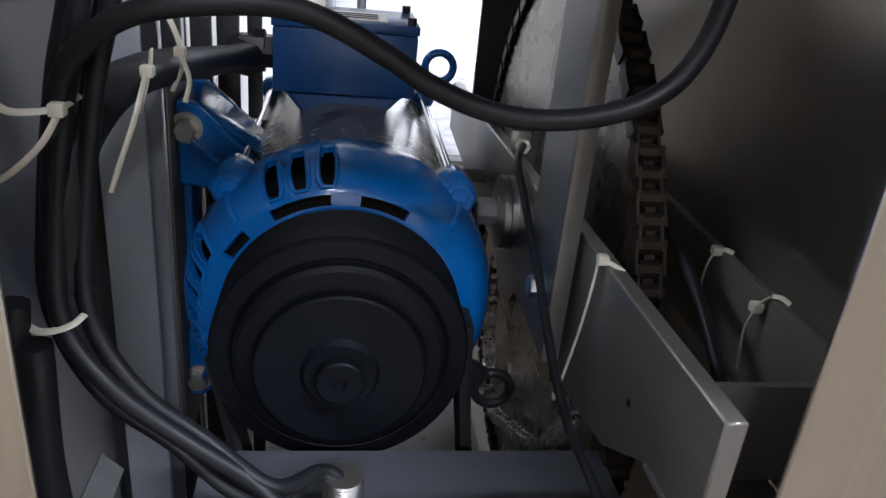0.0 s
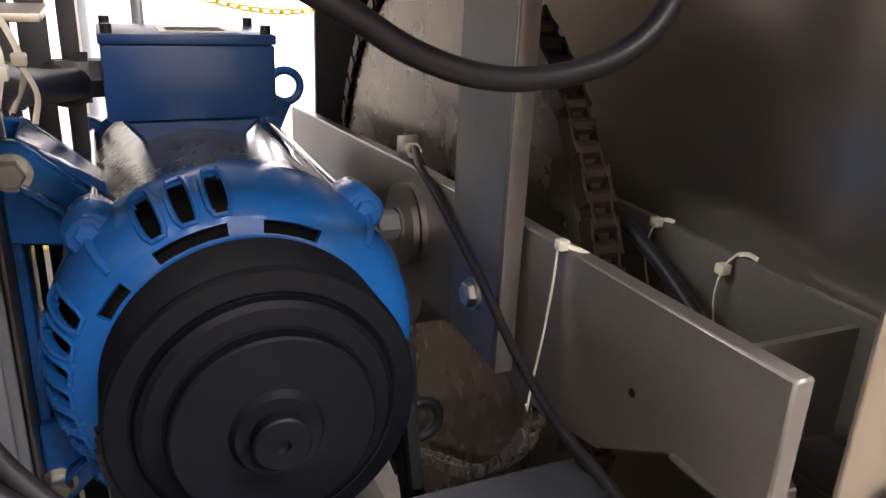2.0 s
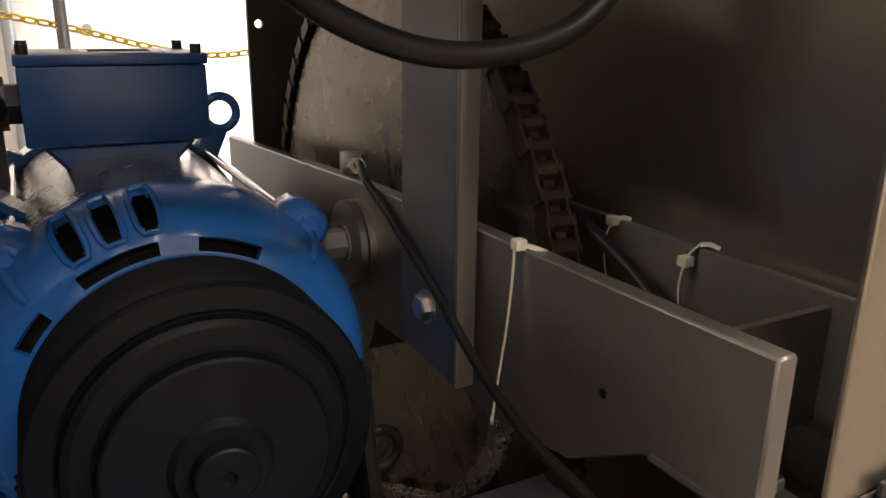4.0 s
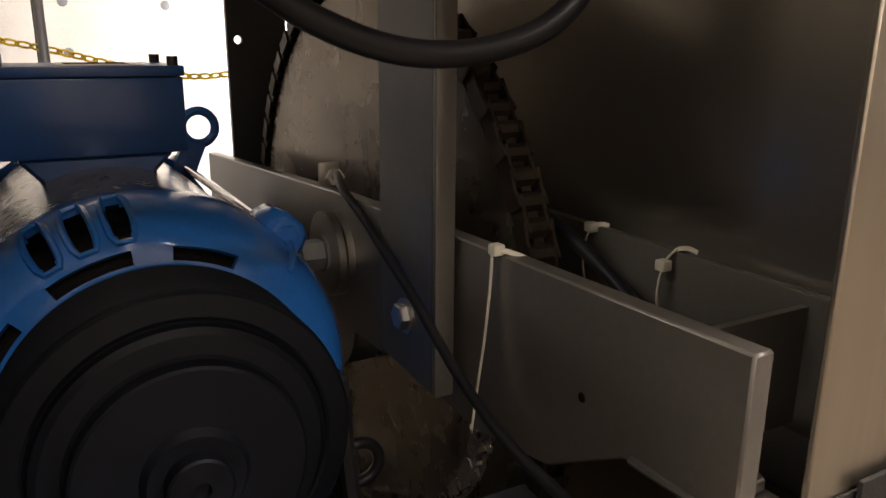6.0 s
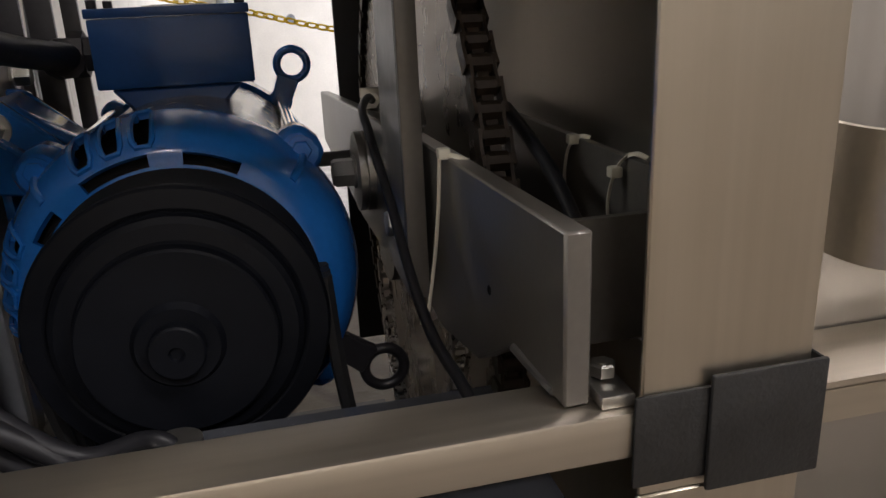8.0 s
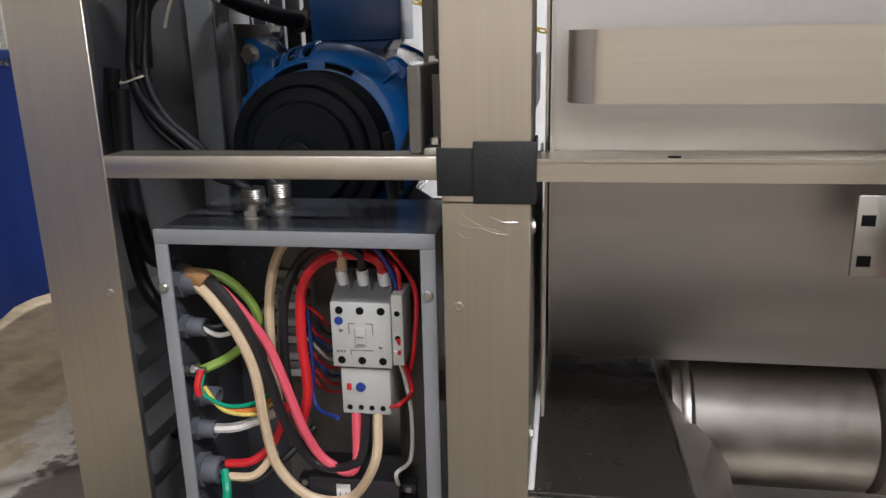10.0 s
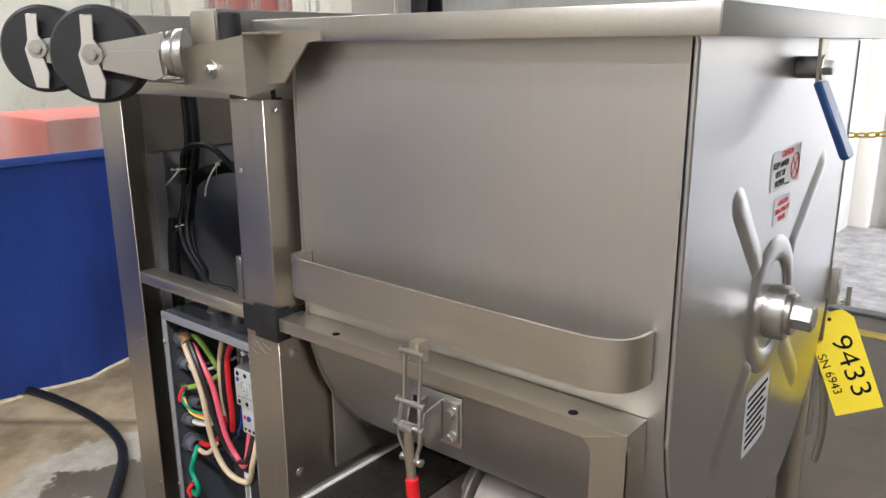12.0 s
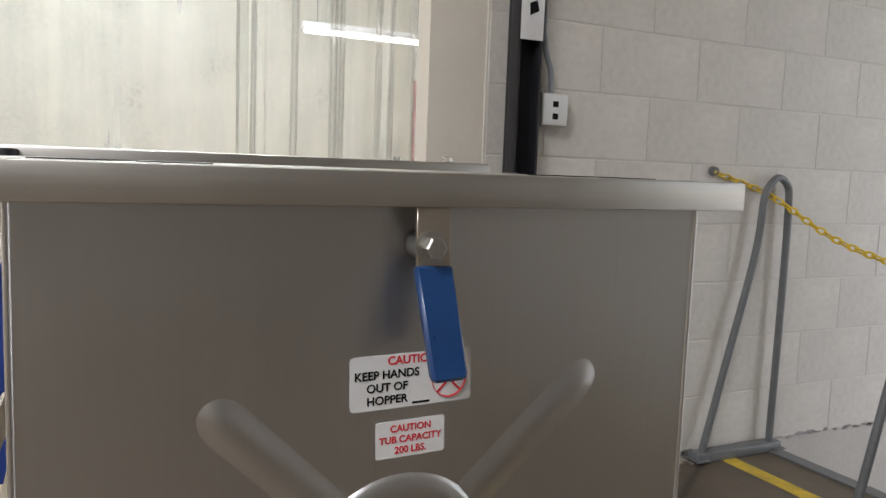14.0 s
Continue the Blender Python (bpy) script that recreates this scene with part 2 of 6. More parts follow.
CONCRETE = worn_floor()
PIT = surface("rough_pit_concrete", (0.42, 0.40, 0.38), 0.75, 0.0, 0.3, 6, (1, 1, 1), 0.8, 50, 0.1, tint=(0.25, 0.23, 0.22))
PIPE = surface("grey_painted_pipe", (0.15, 0.155, 0.16), 0.38, 0.0, 0.2, 20, (1, 1, 1), 0.15, 200, 0.1)
BLUEVINYL = surface("blue_tarp", (0.040, 0.085, 0.32), 0.42, 0.0, 0.30, 5, (1, 1, 0.35), 0.25, 200, 0.1)
REDTARP = surface("red_tarp", (0.55, 0.06, 0.03), 0.5, 0.0, 0.15, 6, (1, 1, 1), 0.3, 100, 0.1)
DULL = surface("dull_hall_paint", (0.33, 0.31, 0.28), 0.7, 0.0, 0.15, 1.5, (1, 1, 1), 0.2, 40, 0.1)
CEIL = surface("ceiling_paint", (0.62, 0.60, 0.55), 0.8, 0.0, 0.06, 2, (1, 1, 1), 0.2, 40, 0.05)
TUBE, _, _, tb = nodes_of("lit_tube")
tb.inputs["Emission Color"].default_value, tb.inputs["Emission Strength"].default_value = (1, 0.95, 0.85, 1), 9.0


def vinyl():
    """Clear, slightly milky vinyl with long vertical creases that catch the lamps."""
    m, n, l, b = nodes_of("clear_vinyl")
    tr, gl, df = n.new("ShaderNodeBsdfTransparent"), n.new("ShaderNodeBsdfGlossy"), n.new("ShaderNodeBsdfTranslucent")
    mx, mx2 = n.new("ShaderNodeMixShader"), n.new("ShaderNodeMixShader")
    tr.inputs[0].default_value = (0.94, 0.95, 0.94, 1)
    gl.inputs["Roughness"].default_value = 0.10
    df.inputs[0].default_value = (0.80, 0.81, 0.79, 1)
    fr = n.new("ShaderNodeFresnel")
    fr.inputs[0].default_value = 1.55
    tc, mp, tex, bp = n.new("ShaderNodeTexCoord"), n.new("ShaderNodeMapping"), n.new("ShaderNodeTexNoise"), n.new("ShaderNodeBump")
    mp.inputs["Scale"].default_value = (1, 7, 0.5)
    tex.inputs["Scale"].default_value, tex.inputs["Detail"].default_value = 1.6, 4
    l.new(tc.outputs["Object"], mp.inputs["Vector"])
    l.new(mp.outputs[0], tex.inputs["Vector"])
    bp.inputs["Strength"].default_value, bp.inputs["Distance"].default_value = 0.35, 0.02
    l.new(tex.outputs["Fac"], bp.inputs["Height"])
    for sh in (gl, df, fr):
        l.new(bp.outputs[0], sh.inputs["Normal"])
    rmp = n.new("ShaderNodeMapRange")
    rmp.inputs[1].default_value, rmp.inputs[2].default_value, rmp.inputs[3].default_value, rmp.inputs[4].default_value = 0.35, 0.75, 0.12, 0.34
    l.new(tex.outputs["Fac"], rmp.inputs[0])
    l.new(rmp.outputs[0], mx.inputs[0])
    l.new(tr.outputs[0], mx.inputs[1])
    l.new(df.outputs[0], mx.inputs[2])
    half = n.new("ShaderNodeMath")
    half.operation = "MULTIPLY"
    half.inputs[1].default_value = 0.6
    l.new(fr.outputs[0], half.inputs[0])
    l.new(half.outputs[0], mx2.inputs[0])
    l.new(mx.outputs[0], mx2.inputs[1])
    l.new(gl.outputs[0], mx2.inputs[2])
    l.new(mx2.outputs[0], n["Material Output"].inputs[0])
    return m


VINYL = vinyl()

# ---- builders ----


def thing(name, loc, label, category, group="", kind=""):
    ob = new(name)
    ob.empty_display_size = 0.02
    ob.location = loc
    bpy.context.view_layer.update()
    return tagged(ob, label, category, group, kind)


def mesh_of(name, bm, material, origin=(0, 0, 0), sharp=38):
    bmesh.ops.recalc_face_normals(bm, faces=bm.faces)
    bm.transform(Matrix.Translation(-Vector(origin)))
    me = bpy.data.meshes.new(name)
    bm.to_mesh(me)
    bm.free()
    me.materials.append(material)
    me.shade_smooth()
    me.set_sharp_from_angle(angle=radians(sharp))
    return me


def root_of(ob):
    while ob.parent:
        ob = ob.parent
    return ob


def part(name, bm, material, parent, label="", sharp=38):
    ob = new(name, mesh_of(name, bm, material, root_of(parent).location, sharp))
    ob.parent = parent
    return tagged(ob, label)


def solo(name, bm, material, label, category="", kind="", group="", sharp=38):
    vs = np.array([v.co[:] for v in bm.verts])
    base = ((vs[:, 0].min() + vs[:, 0].max()) / 2, (vs[:, 1].min() + vs[:, 1].max()) / 2, vs[:, 2].min())
    ob = new(name, mesh_of(name, bm, material, base, sharp))
    ob.location = base
    return tagged(ob, label, category, group, kind)


def box(lo, hi, bevel=0.0, bm=None, m=None):
    bm = bm or bmesh.new()
    c = [(a + b) / 2 for a, b in zip(lo, hi)]
    s = [abs(b - a) for a, b in zip(lo, hi)]
    r = bmesh.ops.create_cube(bm, size=1, matrix=Matrix.Translation(c) @ Matrix.Diagonal((*s, 1)))
    if bevel:
        edges = list({e for v in r["verts"] for e in v.link_edges})
        r = bmesh.ops.bevel(bm, geom=edges, offset=bevel, segments=2, affect="EDGES", profile=0.5)
    if m is not None:
        bmesh.ops.transform(bm, matrix=m, verts=r["verts"])
    return bm


def frame_to(d):
    return Vector(d).normalized().to_track_quat("Z", "Y").to_matrix()


def rings(bm, loops, close_ends=True, closed=False):
    vs = [[bm.verts.new(p) for p in lp] for lp in loops]
    k = len(vs[0])
    pairs = list(zip(vs, vs[1:])) + ([(vs[-1], vs[0])] if closed else [])
    for a, b in pairs:
        for i in range(k):
            bm.faces.new((a[i], a[(i + 1) % k], b[(i + 1) % k], b[i]))
    if close_ends and not closed:
        bm.faces.new(vs[0][::-1])
        bm.faces.new(vs[-1])
    return bm


def lathe(profile, origin, axis, n=32, bm=None, start=0.0):
    """profile: (radius, height along axis) from one end to the other."""
    bm = bm or bmesh.new()
    f, o = frame_to(axis), Vector(origin)
    loops = [[o + f @ Vector((r * math.cos(start + 2 * math.pi * i / n), r * math.sin(start + 2 * math.pi * i / n), h)) for i in range(n)] for r, h in profile]
    return rings(bm, loops)


def rod(p0, p1, r, n=20, bm=None, bevel=0.0, start=0.0):
    d = Vector(p1) - Vector(p0)
    h = d.length
    prof = [(r, 0), (r, h)] if not bevel else [(r - bevel, 0), (r, bevel), (r, h - bevel), (r - bevel, h)]
    return lathe(prof, p0, d, n, bm, start)


def spline(pts, steps=8):
    pts = [Vector(p) for p in pts]
    q = [2 * pts[0] - pts[1], *pts, 2 * pts[-1] - pts[-2]]
    out = []
    for a, b, c, d in zip(q, q[1:], q[2:], q[3:]):
        for i in range(steps):
            t = i / steps
            out.append(0.5 * (2 * b + (c - a) * t + (2 * a - 5 * b + 4 * c - d) * t * t + (3 * b - a - 3 * c + d) * t ** 3))
    return out + [pts[-1]]


def hose(pts, r, n=10, steps=8, bm=None, closed=False, flat=1.0):
    bm = bm or bmesh.new()
    path = spline(pts, steps) if steps else [Vector(p) for p in pts]
    if closed:
        path = path[:-1] if (path[0] - path[-1]).length < 1e-5 else path
    up, loops = None, []
    k = len(path)
    for i, p in enumerate(path):
        d = (path[(i + 1) % k] - path[i - 1]) if closed else (path[min(i + 1, k - 1)] - path[max(i - 1, 0)])
        d.normalize()
        if up is None:
            up = d.orthogonal().normalized()
        up = (up - d * up.dot(d)).normalized()
        side = d.cross(up)
        loops.append([p + r * (math.cos(2 * math.pi * j / n) * up + flat * math.sin(2 * math.pi * j / n) * side) for j in range(n)])
    return rings(bm, loops, True, closed)


def prism(pts, vec, bm=None, bevel=0.0):
    bm = bm or bmesh.new()
    a = [bm.verts.new(p) for p in pts]
    b = [bm.verts.new(Vector(p) + Vector(vec)) for p in pts]
    fs = [bm.faces.new(a), bm.faces.new(b[::-1])]
    for i in range(len(a)):
        fs.append(bm.faces.new((a[i], b[i], b[(i + 1) % len(a)], a[(i + 1) % len(a)])))
    if bevel:
        bmesh.ops.recalc_face_normals(bm, faces=fs)
        bmesh.ops.bevel(bm, geom=list({e for f in fs for e in f.edges}), offset=bevel, segments=1, affect="EDGES")
    return bm


def hexbolt(p, axis, r, h, parent, name="bolt", material=None, washer=0.0, label=""):
    """A hexagon head with a washer under it, seated at p."""
    ax = Vector(axis).normalized()
    bm = bmesh.new()
    if washer:
        lathe([(washer * 0.6, -0.0005), (washer, -0.0005), (washer, 0.0018), (washer * 0.6, 0.002)], p, ax, 24, bm)
    lathe([(r, 0.0015), (r, h * 0.85), (r * 0.86, h)], p, ax, 6, bm)
    lathe([(r * 0.55, h * 0.9), (r * 0.5, h * 1.02)], p, ax, 12, bm)
    return part(name, bm, material or ZINC, parent, label, 30)


def text_bm(words, size, m, depth=0.0002, bold=0.022):
    cu = bpy.data.curves.new("words", "FONT")
    cu.offset = size * bold
    cu.body, cu.size, cu.extrude, cu.align_x, cu.align_y = words, size, depth, "CENTER", "CENTER"
    ob = bpy.data.objects.new("words", cu)
    scene.collection.objects.link(ob)
    bpy.context.view_layer.update()
    me = bpy.data.meshes.new_from_object(ob.evaluated_get(bpy.context.evaluated_depsgraph_get()))
    bm = bmesh.new()
    bm.from_mesh(me)
    bm.transform(m)
    bpy.data.objects.remove(ob)
    bpy.data.curves.remove(cu)
    bpy.data.meshes.remove(me)
    return bm


# ---- the hall ----
S = "structure"


def wall(name, lo, hi, material, label):
    return solo(name, box(lo, hi), material, label, "wall", S)


DOCK = 2.72
WALLX = -0.57
FARY = 8.6
EASTX = 3.4
floor = solo("floor", box((-6.0, -6.0, FLOOR - 0.25), (7.0, DOCK, FLOOR)), CONCRETE, "stained beige and brown concrete hall floor", "floor", S)
solo("pit_floor", box((WALLX - 0.2, DOCK, -0.95), (EASTX + 0.2, FARY + 0.2, -0.77)), PIT, "rough grey concrete floor of the sunken dock", "floor", S)
solo("ground", box((EASTX + 0.2, DOCK + 0.2, -1.1), (120, 120, -0.8)), PIT, "grey concrete yard outside the dock", "ground", S)
wall("dock_edge", (WALLX, DOCK - 0.05, -0.77), (EASTX, DOCK + 0.004, FLOOR - 0.252), PIT, "concrete face of the dock edge")
angle = box((WALLX, DOCK - 0.045, FLOOR + 0.001), (EASTX, DOCK + 0.012, FLOOR + 0.008))
box((WALLX, DOCK + 0.004, FLOOR - 0.10), (EASTX, DOCK + 0.012, FLOOR + 0.001), 0, angle)
solo("dock_edge_trim", angle, PIPE, "grey steel angle along the dock edge", "edge trim", S)
solo("floor_line", box((WALLX + 0.01, 2.44, FLOOR), (EASTX, 2.505, FLOOR + 0.0015)), YELLOWLINE, "worn yellow safety line painted on the floor", "floor line", S)
# block wall: the backing with mortar, the blocks follow at the end of the file
wall_west = wall("wall_west", (WALLX - 0.2, 1.43, FLOOR + 0.02), (WALLX + 0.0004, FARY, 4.0), MORTAR, "white painted concrete block wall")
wall("wall_foundation", (WALLX - 0.2, 1.43, -0.95), (WALLX, FARY, FLOOR + 0.02), PLASTER, "smooth white painted foundation wall of the dock")
wall("wall_jamb", (WALLX - 0.09, 1.245, FLOOR), (WALLX - 0.004, 1.43, 4.0), JAMB, "cream painted wall end beside the curtain")
wall("wall_north", (WALLX - 0.2, FARY, -0.95), (EASTX + 0.2, FARY + 0.2, 4.0), PLASTER, "white painted end wall of the dock")
door = box((EASTX, DOCK, -0.95), (EASTX + 0.2, 5.0, 4.0))
box((EASTX, 8.2, -0.95), (EASTX + 0.2, FARY, 4.0), 0, door)
box((EASTX, 5.0, 2.8), (EASTX + 0.2, 8.2, 4.0), 0, door)
solo("wall_dock_east", door, DULL, "dull grey wall with the open dock door", "wall", S)
wall("wall_hall_north", (EASTX + 0.2, DOCK, -0.95), (7.0, DOCK + 0.2, 4.0), DULL, "dull grey-brown hall wall")
wall("wall_east", (7.0, -6.0, -0.95), (7.2, DOCK + 0.2, 4.0), DULL, "dull grey-brown hall wall")
wall("wall_south", (-6.2, -6.2, FLOOR - 0.2), (7.2, -6.0, 4.0), JAMB, "plain pale wall")
wall("wall_back_room", (-6.2, -6.0, FLOOR - 0.2), (-6.0, 4.2, 4.0), surface("cold_room_panel", (0.62, 0.60, 0.52), 0.35, 0.1, 0.16, 1.6, (1, 1, 1), 0.1, 30, 0.12), "pale mottled panel wall of the back room")
wall("wall_back_room_north", (-6.0, 4.0, FLOOR - 0.2), (WALLX - 0.2, 4.2, 4.0), JAMB, "plain cream wall of the back room")
solo("ceiling", box((-6.2, -6.2, 4.0), (7.2, FARY + 0.2, 4.2)), CEIL, "pale ceiling", "ceiling", S)


def tube_lamp(x, y, z, along):
    ob = thing("tube_lamp", (x, y, z), "long white fluorescent batten lamp on the ceiling", "lamp", "tube lamps")
    d = Vector((0.62, 0, 0)) if along == "x" else Vector((0, 0.62, 0))
    w = Vector((0, 0.05, 0)) if along == "x" else Vector((0.05, 0, 0))
    c = Vector((x, y, z))
    part("housing", box(c - d - w, c + d + w + Vector((0, 0, 0.05)), 0.006), LABEL, ob)
    if z < 3.9:
        for s in (-0.8, 0.8):
            part("hanger", rod(c + d * s + Vector((0, 0, 0.05)), (*(c + d * s).xy, 4.0), 0.004, 6), PIPE, ob)
    for s in (-1, 1):
        part("tube", rod(c - d * 0.96 + w * 0.5 * s - Vector((0, 0, 0.02)), c + d * 0.96 + w * 0.5 * s - Vector((0, 0, 0.02)), 0.013, 12), TUBE, ob, "glowing tube")


for x, y, z, a in ((1.95, -1.9, 3.95, "x"), (3.25, -1.9, 3.95, "x"), (-0.40, -3.9, 3.95, "x"), (0.90, -3.9, 3.95, "x"), (-3.6, -0.1, 3.95, "y"), (-3.6, 1.3, 3.95, "y"), (-4.8, 2.6, 2.25, "y")):
    tube_lamp(x, y, z, a)

# curtain: clear strips above, blue sheet below


def sheet(y0, y1, z0, z1, x, waves, amp, seed, nz=6, thick=0.0025):
    rnd = random.Random(seed)
    ph = [rnd.uniform(0, 6.28) for _ in range(4)]
    bm = bmesh.new()
    ny = 40
    grid = []
    for j in range(nz + 1):
        row = []
        for i in range(ny + 1):
            u, v = i / ny, j / nz
            dx = amp * (math.sin(waves * 6.28 * u + ph[0] + 0.5 * v) + 0.5 * math.sin(waves * 2.3 * 6.28 * u + ph[1] - 0.8 * v)) * (1 - 0.5 * v)
            dz = 0.008 * math.sin(9 * u + ph[2]) if j == 0 else 0
            row.append(bm.verts.new((x + dx, y0 + (y1 - y0) * u, z0 + (z1 - z0) * v + dz)))
        grid.append(row)
    for a, b in zip(grid, grid[1:]):
        for i in range(ny):
            bm.faces.new((a[i], a[i + 1], b[i + 1], b[i]))
    bmesh.ops.solidify(bm, geom=list(bm.faces), thickness=thick)
    return bm


curtain = thing("strip_curtain", (-1.14, 0.3, FLOOR), "clear vinyl strip curtain with a blue tarp skirt", "curtain")
y = -2.2
k = 0
while y < 2.2:
    width = 1.0 if y < 0.6 else 0.33
    part("strip", sheet(y, y + width + 0.04, 0.78, 3.3, -1.14 - 0.014 * (k % 2), 1.3 if width > 0.5 else 2.4, 0.010 if width > 0.5 else 0.020, k), VINYL, curtain, "clear vinyl strip")
    y += width
    k += 1
for k, (a, b) in enumerate(((-2.2, -0.55), (-0.57, 2.3))):
    part("skirt", sheet(a, b, FLOOR + 0.015, 0.80, -1.125, 5.2, 0.022, 50 + k, 8, 0.004), BLUEVINYL, curtain, "blue tarp skirt")
    part("hem", box((-1.126, a, 0.79), (-1.114, b, 0.815), 0.003), BLUEVINYL, curtain)
part("rail", box((-1.18, -2.3, 3.3), (-1.10, 2.7, 3.36), 0.004), PIPE, curtain, "grey steel curtain rail")

stack = thing("tarp_stack", (-2.35, 1.25, FLOOR), "stack under a creased red tarp", "stack")
part("cover", box((-2.6, 0.95, FLOOR), (-2.05, 1.75, 0.84), 0.04), REDTARP, stack)
roll = thing("red_panel", (-2.5, 2.0, FLOOR), "tall red plastic panel standing behind the curtain", "panel")
part("sheet", sheet(1.92, 2.46, FLOOR, 1.60, -2.3, 2, 0.02, 91, 6, 0.01), REDTARP, roll)

# ---- dock side ----


def hoop(x):
    ob = thing("barrier_hoop", (x, 2.5, FLOOR), "grey bent pipe hoop barrier on the dock edge", "barrier", "barrier hoops")
    y0, y1, top = 2.36, 2.70, 1.155
    pts = [(x, y0, FLOOR + 0.03), (x, y0 + 0.08, 0.45), (x, y0 + 0.19, 0.87), (x, 2.575, 1.08), (x, 2.60, 1.13), (x, 2.64, top), (x, 2.685, 1.13), (x, 2.70, 1.07), (x, 2.705, 0.8), (x, y1, FLOOR + 0.03)]
    part("pipe", hose(pts, 0.0135, 14), PIPE, ob)
    part("base_bar", box((x - 0.025, y0 - 0.04, FLOOR + 0.0005), (x + 0.025, y1 + 0.04, FLOOR + 0.035), 0.003), PIPE, ob)
    for yy in (y0 - 0.02, y1 + 0.02):
        part("foot_plate", box((x - 0.04, yy - 0.03, FLOOR + 0.0085), (x + 0.04, yy + 0.03, FLOOR + 0.013), 0.001), PIPE, ob)
    return ob


for x in (-0.53, 0.07, 0.95):
    hoop(x)

chain = thing("safety_chain", (0.0, 2.6, 0.8), "sagging yellow plastic safety chain between the hoops", "chain")
line = spline([(-0.56, 2.35, 1.167), (-0.53, 2.60, 1.09), (-0.25, 2.62, 0.95), (0.07, 2.62, 0.875), (0.5, 2.62, 0.79), (0.95, 2.62, 0.87)], 40)
acc, link = 0.0, 0
for a, b in zip(line, line[1:]):
    acc += (b - a).length
    if acc > 0.030:
        acc = 0
        d = (b - a).normalized()
        u = d.cross(Vector((0, 0, 1))).normalized()
        v = u.cross(d)
        w = (u + v).normalized() if link % 2 else (u - v).normalized()
        ring = [a + d * (0.021 * math.cos(t)) + w * (0.0105 * math.sin(t)) for t in [6.2832 * i / 12 for i in range(12)]]
        part("link", hose(ring, 0.0035, 6, 0, None, True), YELLOWCHAIN, chain)
        link += 1
rnd = random.Random(12)
bm = box((0.30, DOCK + 0.016, -0.045), (0.60, DOCK + 0.135, 0.045), 0.004)
bmesh.ops.subdivide_edges(bm, edges=bm.edges[:], cuts=4, use_grid_fill=True)
for v in bm.verts:
    if v.co.y > DOCK + 0.03:
        v.co += Vector((rnd.uniform(-0.008, 0.008), rnd.uniform(-0.012, 0.004), rnd.uniform(-0.010, 0.008)))
bp = thing("dock_bumper", (0.45, DOCK + 0.016, -0.045), "torn black rubber bumper bolted to the dock edge", "bumper")
part("rubber_block", bm, RUBBER, bp)
hook = thing("wall_hook", (WALLX, 2.35, 1.167), "small steel eye bolt in the block wall", "hook")
part("plate", lathe([(0.018, 0), (0.018, 0.004), (0.006, 0.006)], (WALLX + 0.004, 2.35, 1.17), (1, 0, 0), 16), PIPE, hook)
part("eye", hose([(WALLX + 0.02 + 0.012 * math.cos(a), 2.35, 1.17 + 0.012 * math.sin(a)) for a in [0.524 * i for i in range(12)]], 0.003, 6, 0, None, True), PIPE, hook)

post = thing("steel_column", (-0.53, 1.54, FLOOR), "black painted steel channel column against the wall", "column", kind=S)
cb = box((-0.562, 1.495, FLOOR), (-0.548, 1.58, 3.99), 0.001)
box((-0.548, 1.495, FLOOR), (-0.500, 1.503, 3.99), 0.001, cb)
box((-0.548, 1.572, FLOOR), (-0.500, 1.58, 3.99), 0.001, cb)
part("channel", cb, BLACKPAINT_SHADE, post)
sign = thing("warning_sign", (-0.497, 1.538, 1.53), "small white warning sign with a black pictogram", "sign")
part("card", box((-0.4985, 1.500, 1.53), (-0.497, 1.578, 1.69), 0.0004), LABEL, sign)
part("bar", box((-0.4966, 1.512, 1.655), (-0.4960, 1.566, 1.672)), INK_HOLE, sign)
part("bar", box((-0.4966, 1.505, 1.676), (-0.4960, 1.573, 1.683)), REDINK, sign)
part("bar", prism([(-0.4966, 1.53, 1.60), (-0.4966, 1.56, 1.615), (-0.4966, 1.552, 1.645), (-0.4966, 1.527, 1.635)], (0.0006, 0, 0)), INK_HOLE, sign)
socket = thing("socket_box", (-0.54, 1.645, 1.29), "pale grey socket box with a white cover on the wall", "socket")
part("body", box((-0.569, 1.603, 1.285), (-0.525, 1.697, 1.385), 0.006), GREYPLASTIC, socket)
part("cover", box((-0.525, 1.606, 1.288), (-0.521, 1.694, 1.382), 0.0015), LABEL, socket, "white cover plate")
for z in (1.315, 1.352):
    part("outlet", box((-0.5212, 1.640, z - 0.009), (-0.5200, 1.660, z + 0.009), 0.0005), INK_HOLE, socket)
part("conduit", hose([(-0.55, 1.65, 1.38), (-0.55, 1.645, 1.45), (-0.553, 1.62, 1.55), (-0.553, 1.615, 1.8), (-0.553, 1.615, 3.99)], 0.009, 10), GREY, socket, "grey conduit")
# stand-in for a barrier hoop's leg, added far back on the end wall
solo("hoop_leg_standin", rod((-0.14, FARY - 0.065, -0.77), (-0.14, FARY - 0.065, 3.99), 0.058, 24), PIPE, "grey pipe on the end wall standing in for a hoop leg", "pipe", S)
solo("corner_pier", box((WALLX, FARY - 0.16, -0.77), (WALLX + 0.19, FARY, 3.99), 0.006), JAMB, "cream painted corner pier of the dock", "pier", S)
for x, z in ((0.53, 1.24), (0.54, 0.76), (1.48, 1.23)):
    solo("wall_mark", lathe([(0.05, 0.0), (0.035, 0.004)], (x, FARY - 0.0005, z), (0, -1, 0), 9), PIPE, "grey scuff mark on the white end wall", "mark", S)

